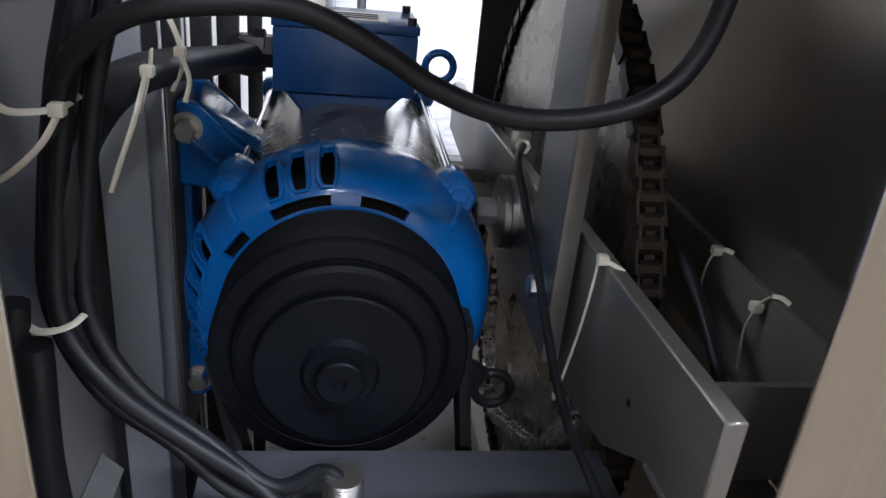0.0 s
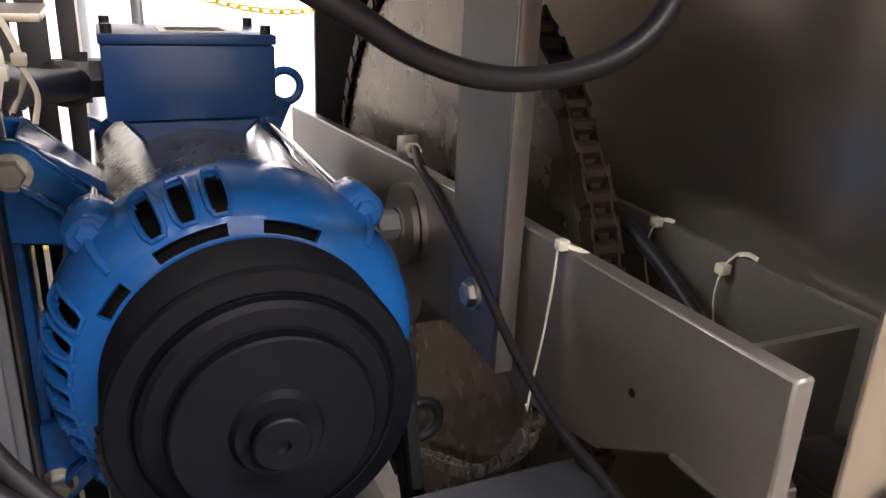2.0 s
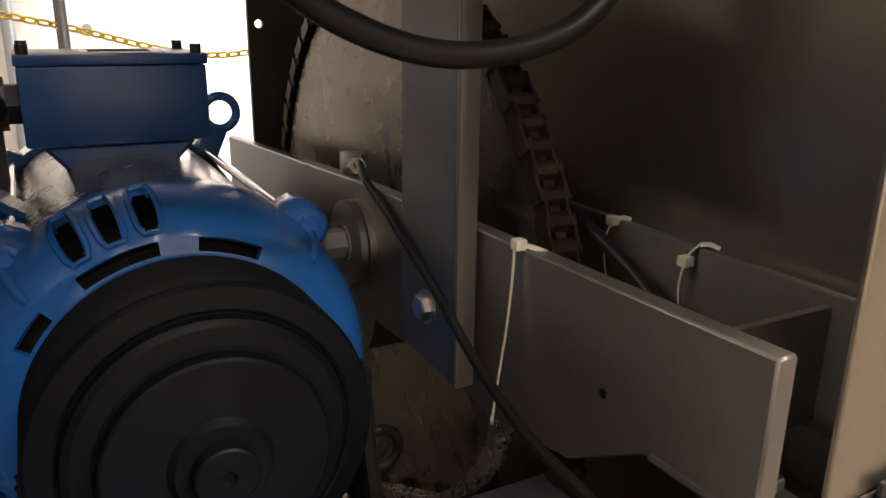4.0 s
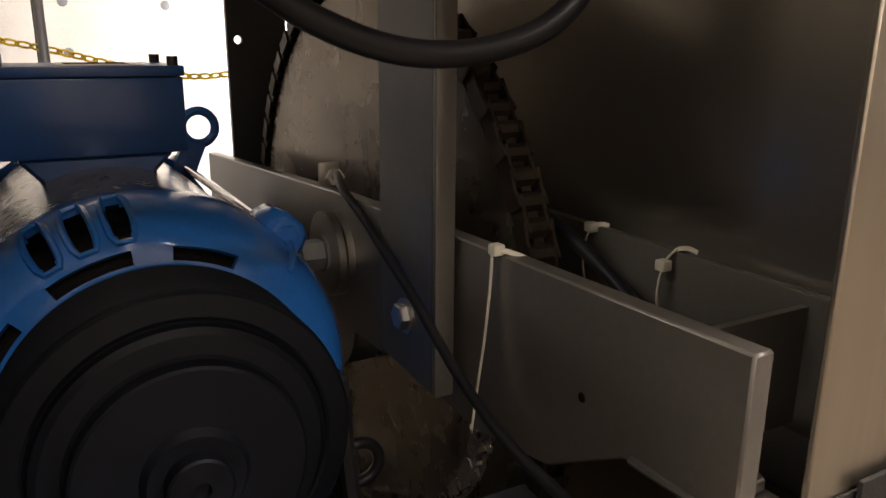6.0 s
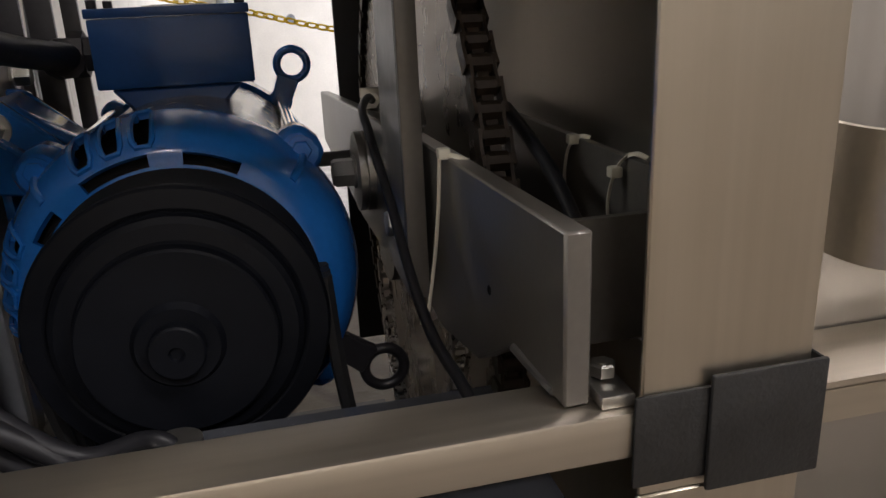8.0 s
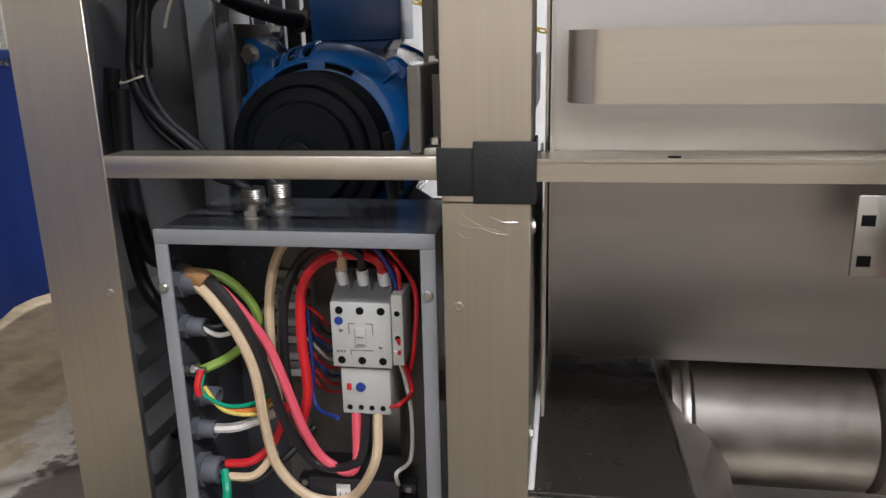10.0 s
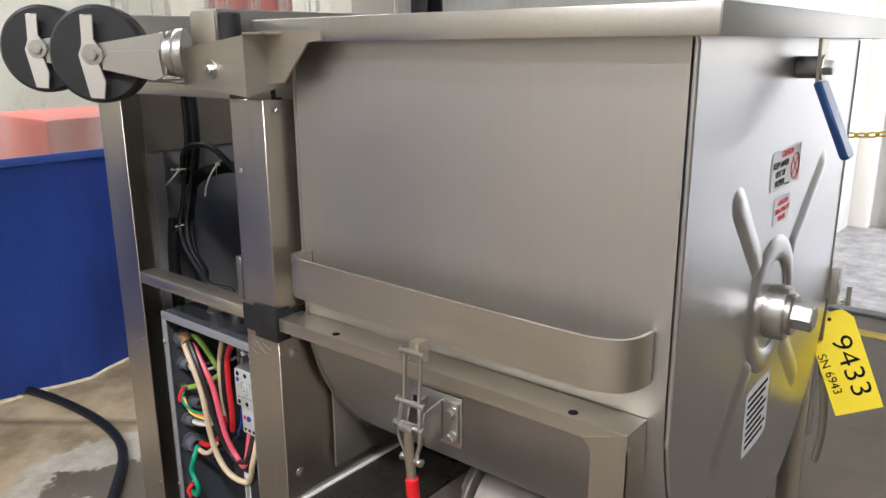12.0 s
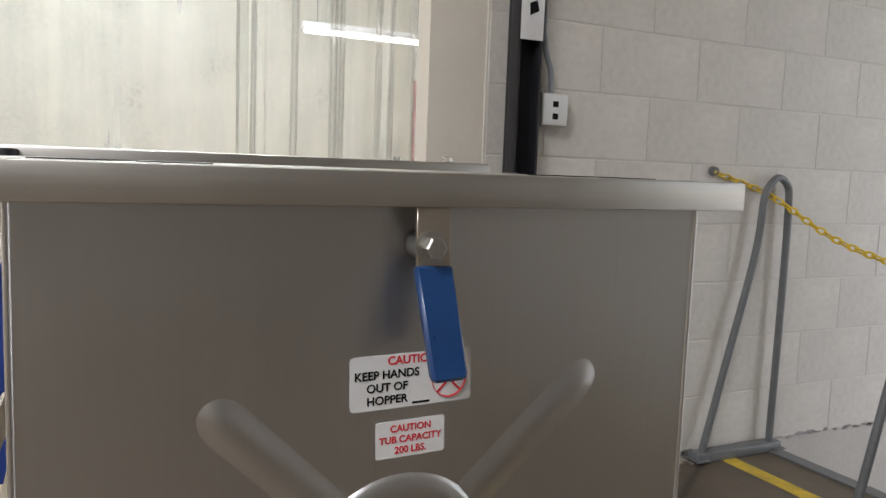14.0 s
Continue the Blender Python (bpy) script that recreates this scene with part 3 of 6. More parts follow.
dock_pad = thing("dock_bumper", (0.46, 2.77, 0.0), "worn black rubber bumper block on the dock edge", "dock bumper")
part("block", box((0.35, 2.734, -0.02), (0.57, 2.80, 0.114), 0.008), RUBBER, dock_pad)
for x in (0.40, 0.52):
    hexbolt((x, 2.80, 0.05), (0, 1, 0), 0.012, 0.01, dock_pad, "bolt", PIPE, 0.02)

# ---- machine frame ----
YF = 0.242
frame_t = thing("machine_frame", (0.1, 0.5, FLOOR), "brushed stainless steel frame of the mixer on the floor", "machine frame")


def angle_post(x0, x1, z0, z1, name, inward, depth=0.085):
    """A folded upright: broad front face and one side flange."""
    t = 0.003
    pts = [(x0, YF), (x1, YF), (x1, YF + depth), (x1 - t, YF + depth), (x1 - t, YF + t), (x0, YF + t)] if inward < 0 else [(x0, YF), (x1, YF), (x1, YF + t), (x0 + t, YF + t), (x0 + t, YF + depth), (x0, YF + depth)]
    return part(name, prism([(x, y, z0) for x, y in pts], (0, 0, z1 - z0), None, 0.0008), STEEL_Z, frame_t)


angle_post(-0.164, -0.089, FLOOR, 1.05, "left_post", 1)
angle_post(0.213, 0.287, 0.690, 1.035, "upper_post", -1)
# added sheet: the flange reflects dark inside, so it takes the tub sheet's tone
part("flange_tone_sheet", box((0.2808, YF + 0.004, 0.735), (0.2836, 0.330, 1.034)), TUBEND, frame_t, "added thin sheet giving the post flange the tub sheet's tone")
angle_post(0.213, 0.287, FLOOR, 0.6895, "lower_post", -1, 0.37)
beam = box((-0.0895, YF, 0.708), (0.2132, 0.275, 0.7285), 0.002)
part("front_beam", beam, STEEL_X, frame_t)
rail = prism([(0.287, YF, 0.7265), (0.835, YF, 0.7265), (0.835, 0.2865, 0.7265), (0.287, 0.2865, 0.7265)], (0, 0, -0.0035))
prism([(0.287, YF, 0.7235), (0.835, YF, 0.7235), (0.835, YF, 0.708), (0.287, YF, 0.708)], (0, 0.003, 0), rail)
part("tub_rail", rail, STEEL_X, frame_t)
leg = prism([(0.784, YF - 0.0008, 0.7085), (0.8345, YF - 0.0008, 0.7262), (0.8345, YF - 0.0008, FLOOR), (0.795, YF - 0.0008, FLOOR), (0.795, YF - 0.0008, 0.693), (0.792, YF - 0.0008, 0.702)], (0, 0.0045, 0))
prism([(0.8345, YF, 0.7225), (0.8345, 0.2865, 0.7225), (0.8345, 0.2865, FLOOR), (0.8345, YF, FLOOR)], (-0.003, 0, 0), leg)
part("front_leg", leg, STEEL_Z, frame_t)
part("base_panel", box((0.213, YF + 0.0005, FLOOR), (0.7525, 0.247, 0.412)), STEEL_X, frame_t)
for x in (0.40, 0.767):
    # black disc for the dark inside of the bolt hole
    part("rail_hole", lathe([(0.0055, -0.0002), (0.0055, 0.0006)], (x, 0.2525, 0.7265), (0, 0, 1), 16), INK_HOLE, frame_t, "bolt hole drawn as a flat black disc")
for x, z in ((-0.1015, 0.935), (-0.1015, 0.60), (-0.1015, 0.31), (0.226, 0.935), (0.226, 0.598), (0.226, 0.35)):
    part("rivet_nut", lathe([(0.0042, -0.001), (0.0042, 0.0008), (0.0028, 0.0011), (0.0026, -0.001)], (x, YF, z), (0, -1, 0), 14), ZINC, frame_t)
for z in (0.664, 0.466):
    hexbolt((0.287, 0.268, z), (1, 0, 0), 0.0052, 0.0035, frame_t, "side_bolt", ZINC, 0.0075)
for k, (x0, z0, x1, z1) in enumerate(((0.222, 0.676, 0.246, 0.668), (0.230, 0.680, 0.262, 0.6655), (0.240, 0.672, 0.268, 0.663), (0.252, 0.679, 0.276, 0.674), (0.226, 0.664, 0.240, 0.660))):
    part("scratch", hose([(x0, YF - 0.0001, z0), ((x0 + x1) / 2, YF - 0.0001, (z0 + z1) / 2 - 0.0025), (x1, YF - 0.0001, z1)], 0.0002, 5, 5), CHROME, frame_t, "bright scratch in the brushed steel")
# tape round the post
tp = thing("tape_wrap", (0.25, YF, 0.69), "black rubber tape wrapped round the frame post", "tape")
part("inner_wrap", box((0.2095, YF - 0.0022, 0.6955), (0.2905, YF - 0.0002, 0.7355), 0.0009), TAPE, tp)
part("side_wrap", box((0.2872, YF - 0.001, 0.6955), (0.2895, 0.326, 0.7355), 0.0009), TAPE, tp)
part("outer_wrap", box((0.240, YF - 0.0052, 0.690), (0.2915, YF - 0.0025, 0.7412), 0.0012), TAPE, tp)
part("outer_side_wrap", box((0.2896, YF - 0.003, 0.691), (0.2915, 0.262, 0.7405), 0.0008), TAPE, tp)

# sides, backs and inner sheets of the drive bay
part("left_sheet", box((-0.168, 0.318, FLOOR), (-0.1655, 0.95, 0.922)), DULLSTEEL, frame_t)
part("left_upper_sheet", box((-0.1655, 0.318, 0.922), (-0.160, 0.95, 1.05)), STEEL_X, frame_t)
# unseen sheet, added to keep lamp light off the right half of the bay
part("bay_shade_sheet", box((0.030, YF + 0.022, 1.0515), (0.2865, 0.95, 1.0545)), STEEL_DARK, frame_t, "unseen sheet added to shade the right of the drive bay")
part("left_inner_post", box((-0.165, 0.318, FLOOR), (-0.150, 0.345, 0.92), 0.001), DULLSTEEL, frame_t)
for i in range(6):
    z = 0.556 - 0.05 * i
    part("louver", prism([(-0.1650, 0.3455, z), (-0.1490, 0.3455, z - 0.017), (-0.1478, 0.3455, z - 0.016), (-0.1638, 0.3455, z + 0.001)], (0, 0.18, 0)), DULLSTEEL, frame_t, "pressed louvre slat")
    # flat black strip painted for the shade in the louvre opening
    part("louver_slot", box((-0.1654, 0.3456, z - 0.019), (-0.1648, 0.5254, z - 0.001)), INK_HOLE, frame_t, "louvre slot, its dark inside drawn as a black strip")
for x0, x1 in ((-0.157, -0.154), (-0.150, -0.132), (-0.129, -0.1275), (-0.1236, -0.104), (-0.0994, -0.0785), (-0.0712, -0.0575)):
    part("rear_slat", box((x0, 0.758, 0.357), (x1, 0.764, 1.05), 0.0004), BLACKPAINT_SHADE, frame_t, "black rear guard slat")
hx, hz, x0, x1, z0, z1 = 0.196, 0.905, 0.184, 0.250, 0.45, 1.05
turns = sorted([6.2832 * i / 24 for i in range(24)] + [math.atan2(z - hz, x - hx) % 6.2832 for x in (x0, x1) for z in (z0, z1)])
outer = []
for a in turns:
    c, s = math.cos(a), math.sin(a)
    k = min(((x1 if c > 0 else x0) - hx) / c if abs(c) > 1e-6 else 9, ((z1 if s > 0 else z0) - hz) / s if abs(s) > 1e-6 else 9)
    outer.append((hx + k * c, hz + k * s))
rim = [(hx + 0.0046 * math.cos(a), hz + 0.0046 * math.sin(a)) for a in turns]
part("rear_black_sheet", rings(bmesh.new(), [[(x, y, z) for x, z in lp] for lp, y in ((outer, 0.956), (rim, 0.956), (rim, 0.963), (outer, 0.963))], True, True), BLACKPAINT_SHADE, frame_t, "black painted rear sheet with a small hole", 20)
part("front_header", box((-0.0892, YF + 0.0005, 1.034), (0.2128, 0.262, 1.0512), 0.0015), STEEL_X, frame_t)
for x in (-0.045, 0.075):
    part("sheet_rivet", lathe([(0.0045, 0), (0.0045, 0.0012), (0.003, 0.002)], (x, 0.9455, 1.0), (0, -1, 0), 12), ZINC, frame_t)
part("tub_end_sheet", box((0.2955, 0.332, 0.45), (0.2985, 0.955, 1.06)), TUBEND, frame_t, "smeared stainless end sheet of the tub")
part("rear_closing_strip", box((0.2875, 0.930, 0.45), (0.2952, 0.955, 1.05)), STEEL_DARK, frame_t)
part("lower_cross_member", box((-0.095, 0.45, 0.40), (0.2832, 0.50, 0.44), 0.003), STEEL_X, frame_t)
# bay floor and sloping plate are darkened by colour for the shade there
part("bay_floor", box((-0.165, 0.41, 0.35), (0.21, 0.95, 0.356)), DARKPLATE_SHADED, frame_t, "dark floor plate of the drive bay, its shade in the colour")
part("sloped_plate", prism([(0.287, 0.25, 0.416), (0.287, 0.60, 0.416), (0.428, 0.60, 0.416), (0.435, 0.25, 0.416)], (0, 0, -0.004)), DARKPLATE_SHADED, frame_t, "dark sloping plate, its shade in the colour")
part("chute_side", prism([(0.430, 0.60, 0.4135), (0.437, 0.25, 0.4135), (0.492, 0.25, 0.330), (0.520, 0.60, 0.330)], (0.002, 0, 0.001)), POLISH, frame_t, "polished sloping side of the chute")
part("sealant", hose([(0.2893, 0.252, 0.4185), (0.2893, 0.44, 0.4185), (0.2893, 0.596, 0.4185)], 0.0032, 8, 4), LABEL, frame_t, "white sealant bead")

# ---- tub with lid ----
TX0, TX1, TY0, TY1, TCY, TCZ = 0.304, 0.855, 0.287, 0.921, 0.604, 0.745
tub = thing("mixing_tub", (0.59, 0.604, 0.43), "satin stainless steel mixing tub with a round bottom", "mixing tub")


def u_profile(x, grow=0.0, top=1.112, n=28):
    r = (TY1 - TY0) / 2 + grow
    return [(x, TCY - r, top)] + [(x, TCY - r * math.cos(math.pi * i / n), TCZ - r * math.sin(math.pi * i / n)) for i in range(n + 1)] + [(x, TCY + r, top)]


def shell_loop(x):
    out, inn = u_profile(x), u_profile(x, -0.003)
    return out[:1] + [(x, TY0, 1.106 - 0.06 * k) for k in range(1, 6)] + out[1:-1] + [(x, TY1, 0.8 + 0.06 * k) for k in range(0, 5)] + out[-1:] + inn[::-1]


bm = rings(bmesh.new(), [shell_loop(TX0 + (TX1 - 0.002 - TX0) * k / 6) for k in range(7)])
part("shell", bm, STEEL_TUB, tub)
part("drive_end_plate", prism(u_profile(TX0 - 0.003, 0.004), (0.003, 0, 0)), STEEL_TUB, tub)
ep = prism(u_profile(TX1, 0.001, 1.115), (0.004, 0, 0), None, 0.001)
part("end_plate", ep, STEEL_END, tub, "satin end plate with pressed ribs")
XE = TX1 + 0.004
HY, HZ = 0.595, 0.775


def rib(p, q, w=0.027, h=0.0056):
    """A pressed rib from p to q on the end plate with rounded, fading ends."""
    bm = bmesh.new()
    p, q = Vector((0, *p)), Vector((0, *q))
    d = (q - p).normalized()
    s = Vector((0, -d.z, d.y))
    n, loops = 18, []
    for i in range(n + 1):
        t = i / n
        f = min(1.0, (t / 0.04) if t < 0.04 else 1.0, ((1 - t) / 0.16) if t > 0.84 else 1.0)
        f = max(0.0, math.sin(f * math.pi / 2))
        c = p + (q - p) * t
        ww, hh = w * (0.60 + 0.40 * f), h * f * (0.80 + 0.20 * t)
        row = []
        for j in range(13):
            a = -1 + 2 * j / 12
            row.append(Vector((XE - 0.0008 + hh * (0.5 + 0.5 * math.cos(math.pi * a)), 0, 0)) + c + s * (ww * a))
        loops.append(row)
    vs = [[bm.verts.new(v) for v in lp] for lp in loops]
    for a, b in zip(vs, vs[1:]):
        for j in range(12):
            bm.faces.new((a[j], a[j + 1], b[j + 1], b[j]))
    return bm


for q in ((0.420, 0.949), (0.800, 0.955), (0.425, 0.600), (0.780, 0.600)):
    d = Vector((q[0] - HY, q[1] - HZ)).normalized() * 0.084
    part("pressed_rib", rib((HY + d.x, HZ + d.y), q), STEEL_END, tub, "", 80)
prof = [(0.060, -0.001)] + [(0.075 + 0.017 * math.cos(math.pi * (1 - i / 10)), 0.0058 * math.sin(math.pi * i / 10)) for i in range(1, 10)] + [(0.094, -0.001)]
part("pressed_ring", lathe(prof, (XE, HY, HZ), (1, 0, 0), 56), STEEL_END, tub, "", 80)
hub = lathe([(0.036, -0.001), (0.036, 0.022), (0.034, 0.025), (0.027, 0.026), (0.027, 0.031), (0.025, 0.033)], (XE, HY, HZ - 0.008), (1, 0, 0), 36)
hb = part("bearing_hub", hub, ZINC, tub, "turned steel bearing hub")
part("shaft_end", lathe([(0.018, 0.0), (0.018, 0.022), (0.016, 0.024)], (XE + 0.032, HY, HZ - 0.008), (1, 0, 0), 6), ZINC, hb, "hexagon shaft end")
# corner seam where the side meets the end plate
part("corner_bead", rod((TX1 + 0.003, TY0 + 0.001, 0.70), (TX1 + 0.003, TY0 + 0.001, 1.108), 0.0030, 12), STEEL_END, tub, "bright rounded corner seam")
part("corner_bead", rod((TX1 + 0.003, TY1 - 0.001, 0.70), (TX1 + 0.003, TY1 - 0.001, 1.108), 0.0030, 12), STEEL_END, tub)

lid = thing("tub_lid", (0.57, 0.6, 1.1), "brushed stainless lid with hand holes on the tub", "lid")
LX0, LX1, LY0, LY1, LZ = 0.262, 0.890, 0.252, 0.955, 1.139
top = bmesh.new()
top_holes = [(0.727, 0.350, 0.031), (0.804, 0.329, 0.031), (0.787, 0.408, 0.031), (0.727, 0.850, 0.031), (0.804, 0.871, 0.031), (0.787, 0.792, 0.031)]
prism([(LX0, LY0, LZ), (LX1, LY0, LZ), (LX1, LY1, LZ), (LX0, LY1, LZ)], (0, 0, -0.003), top, 0.0012)
part("top_sheet", top, STEEL_Y, lid)
for lo, hi, nm in (((LX1 - 0.003, LY0, 1.110), (LX1 + 0.001, LY1, LZ - 0.0005), "end_lip"), ((LX0, LY0 - 0.001, 1.110), (LX1, LY0 + 0.003, LZ - 0.0005), "front_lip"), ((LX0, LY1 - 0.003, 1.110), (LX1, LY1 + 0.001, LZ - 0.0005), "back_lip")):
    part(nm, box(lo, hi, 0.001), STEEL_Y, lid)
for x, y, r in top_holes:
    # the lid is not cut: a black disc gives the hole's shade
    part("hand_hole", lathe([(r, 0.0), (r, 0.0009)], (x, y, LZ), (0, 0, 1), 32), INK_HOLE, lid, "round hand hole drawn as a flat black disc")

# lid lever on the end plate
lever = thing("lid_lever", (0.875, 0.605, 0.95), "steel lid lever with a dark blue vinyl grip", "lever")
part("boss", rod((XE, 0.603, 1.076), (0.884, 0.603, 1.076), 0.013, 24, None, 0.001), DARKGREY, lever, "dark spacer boss")
part("strap", prism([(0.884, 0.5885, 1.1095), (0.884, 0.6205, 1.1095), (0.884, 0.6210, 1.055), (0.884, 0.5905, 1.055)], (0.004, 0, 0), None, 0.0006), STEEL_Z, lever)
hexbolt((0.888, 0.603, 1.076), (1, 0, 0), 0.0098, 0.012, lever, "bolt", ZINC, 0.0145)
part("grip", prism([(0.882, 0.5880, 1.058), (0.882, 0.6225, 1.058), (0.921, 0.6215, 0.973), (0.922, 0.6185, 0.969), (0.922, 0.5925, 0.968), (0.921, 0.5890, 0.972)], (0.009, 0, 0.003), None, 0.0022), BLUEGRIP, lever, "dark blue vinyl grip")


def on_end(y, z, rot=0.0, x=XE + 0.0006):
    return Matrix.Translation((x, y, z)) @ Euler((radians(90 + 0), 0, radians(90))).to_matrix().to_4x4() @ Matrix.Rotation(radians(rot), 4, "Z")


def label_card(w, h, m, name, label):
    ob = thing(name, m.translation, label, "sticker")
    bm = bmesh.new()
    n, r, pts = 5, min(w, h) * 0.08, []
    for cx, cy, a0 in ((w / 2 - r, h / 2 - r, 0), (-w / 2 + r, h / 2 - r, 90), (-w / 2 + r, -h / 2 + r, 180), (w / 2 - r, -h / 2 + r, 270)):
        pts += [(cx + r * math.cos(radians(a0 + 90 * i / n)), cy + r * math.sin(radians(a0 + 90 * i / n)), 0) for i in range(n + 1)]
    prism(pts, (0, 0, 0.0003), bm)
    bm.transform(m)
    part("card", bm, LABEL, ob)
    return ob


def words(ob, m, text, size, x, y, material, squash=1.0):
    part("lettering", text_bm(text, size, m @ Matrix.Translation((x, y, 0.0006)) @ Matrix.Diagonal((squash, 1, 1, 1))), material, ob)


m = on_end(0.6015, 0.9545, 1.2)
st = label_card(0.117, 0.0490, m, "hopper_warning", "white warning sticker with red and black words on the tub")
words(st, m, "CAUTION", 0.0105, 0.0, 0.0185, REDINK)
for i, t in enumerate(("KEEP HANDS", "OUT OF", "HOPPER")):
    words(st, m, t, 0.0105, -0.024, 0.0065 - 0.0115 * i, INK_HOLE)
part("prohibition_ring", (lambda b: (b.transform(m), b)[1])(hose([(0.036 + 0.0165 * math.cos(a), 0.0165 * math.sin(a) - 0.003, 0.0006) for a in [6.2832 * i / 28 for i in range(28)]], 0.0012, 4, 0, None, True, 0.4)), REDINK, st)
for s in (-1, 1):
    part("prohibition_bar", (lambda b: (b.transform(m @ Matrix.Translation((0.036, -0.003, 0.0006)) @ Matrix.Rotation(radians(45 * s), 4, "Z")), b)[1])(box((-0.016, -0.001, 0), (0.016, 0.001, 0.0003))), REDINK, st)
part("small_print", (lambda b: (b.transform(m), b)[1])(box((0.0, -0.0225, 0.0003), (0.017, -0.0205, 0.0006))), INK_HOLE, st)
m = on_end(0.6015, 0.901, 1.2)
st = label_card(0.067, 0.034, m, "capacity_sticker", "white sticker with red capacity words on the tub")
for i, t in enumerate(("CAUTION", "TUB CAPACITY", "200 LBS.")):
    words(st, m, t, 0.0088, 0.0, 0.0095 - 0.010 * i, REDINK)
m = on_end(0.585, 0.622, 3)
st = label_card(0.095, 0.095, m, "instruction_sticker", "white instruction sticker with small black print on the tub")
for i in range(8):
    part("print_line", (lambda b: (b.transform(m), b)[1])(box((-0.040, 0.034 - 0.010 * i, 0.0003), (0.040 - 0.008 * (i % 3), 0.0385 - 0.010 * i, 0.0006))), INK_HOLE, st)

# lot tag hanging beside the end plate
tag = thing("lot_tag", (0.86, 0.944, 0.66), "yellow card lot tag with hand-written black numbers", "tag")
tz = Vector((-0.067, 0.020, 0.142)).normalized()
tx = (Vector((0.067, 0.030, 0.028)) - tz * tz.dot(Vector((0.067, 0.030, 0.028)))).normalized()
tn_ = tx.cross(tz)
tm = Matrix.Translation((0.892, 0.937, 0.590)) @ Matrix((tx, tz, tn_)).transposed().to_4x4()
bm = prism([(-0.037, -0.087, 0), (0.037, -0.087, 0), (0.037, 0.066, 0), (0.024, 0.083, 0), (-0.024, 0.083, 0), (-0.037, 0.066, 0)], (0, 0, 0.0005))
bm.transform(tm)
part("card", bm, YELLOW, tag)
part("lettering", text_bm("9433", 0.056, tm @ Matrix.Translation((0.009, -0.012, 0.0009)) @ Matrix.Rotation(radians(-86), 4, "Z") @ Matrix.Diagonal((0.95, 0.8, 1, 1)), 0.0002, -0.004), INK_HOLE, tag)
part("lettering", text_bm("SN 6943", 0.020, tm @ Matrix.Translation((-0.026, -0.018, 0.0009)) @ Matrix.Rotation(radians(-84), 4, "Z"), 0.0002, 0.0), INK_HOLE, tag)
bm = lathe([(0.0034, 0.0004), (0.0034, 0.0009)], (0, 0.071, 0), (0, 0, 1), 14)
bm.transform(tm)
part("eyelet", bm, INK_HOLE, tag)
part("tie_wire", hose([(0.862, 0.946, 0.664), (0.852, 0.945, 0.672), (0.842, 0.944, 0.676)], 0.0015, 6, 4), NYLON, tag)
far_latch = thing("side_latch", (0.83, 0.945, 0.55), "zinc slotted latch on the far side of the tub", "latch")
part("base_plate", box((0.79, 0.9245, 0.62), (0.86, 0.932, 0.76), 0.002), PLATE, far_latch)
part("strap", box((0.836, 0.933, 0.44), (0.858, 0.938, 0.68), 0.002), ZINC, far_latch)
part("slot", hose([(0.8475, 0.939, 0.47), (0.853, 0.939, 0.48), (0.853, 0.939, 0.55), (0.8475, 0.939, 0.56), (0.842, 0.939, 0.55), (0.842, 0.939, 0.48), (0.8475, 0.939, 0.47)], 0.002, 6, 4), POLISH, far_latch)
part("pin", rod((0.846, 0.93, 0.672), (0.846, 0.962, 0.672), 0.005, 12), ZINC, far_latch)
part("side_leg", box((0.815, 0.9245, FLOOR), (0.852, 0.93, 0.60), 0.001), STEEL_Z, frame_t)

# hand guard bar on the tub side
guard = thing("bumper_bar", (0.57, 0.26, 0.76), "curved flat stainless bumper bar welded to the tub", "bumper bar")
gp = [(0.318, 0.2855, 0), (0.317, 0.266, 0), (0.321, 0.251, 0), (0.334, 0.2425, 0), (0.36, 0.239, 0), (0.56, 0.234, 0), (0.765, 0.231, 0), (0.800, 0.234, 0), (0.822, 0.244, 0), (0.832, 0.262, 0), (0.835, 0.2855, 0)]
gs = spline(gp, 5)
bm = bmesh.new()
loops = []
for i, p in enumerate(gs):
    d = (gs[min(i + 1, len(gs) - 1)] - gs[max(i - 1, 0)]).normalized()
    nrm = Vector((d.y, -d.x, 0)) * 0.0022
    u = (0.835 - p.x) / 0.517
    zt, zb = 0.8250 + 0.001 * u, 0.7690 + 0.001 * u
    loops.append([p + nrm + Vector((0, 0, zb)), p + nrm + Vector((0, 0, zt)), p - nrm + Vector((0, 0, zt)), p - nrm + Vector((0, 0, zb))])
part("bar", rings(bm, loops), STEEL_X, guard, "", 60)
for x in (0.3175, 0.835):
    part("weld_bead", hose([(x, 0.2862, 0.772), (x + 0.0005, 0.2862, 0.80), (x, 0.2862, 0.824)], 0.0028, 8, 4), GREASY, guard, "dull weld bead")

# toggle latch
latch = thing("toggle_latch", (0.575, 0.24, 0.6), "zinc toggle latch with a red grip holding the tub", "latch")
part("base_plate", box((0.539, 0.2480, 0.6315), (0.6205, 0.2525, 0.6985), 0.002), ZINC, latch)
part("bracket", prism([(0.590, 0.2478, 0.640), (0.590, 0.2478, 0.692), (0.590, 0.2130, 0.686), (0.590, 0.2080, 0.668), (0.590, 0.2150, 0.640)], (0.0030, 0, 0), None, 0.0006), ZINC, latch)
part("bracket_foot", box((0.5935, 0.2440, 0.640), (0.6175, 0.2478, 0.692), 0.001), ZINC, latch)
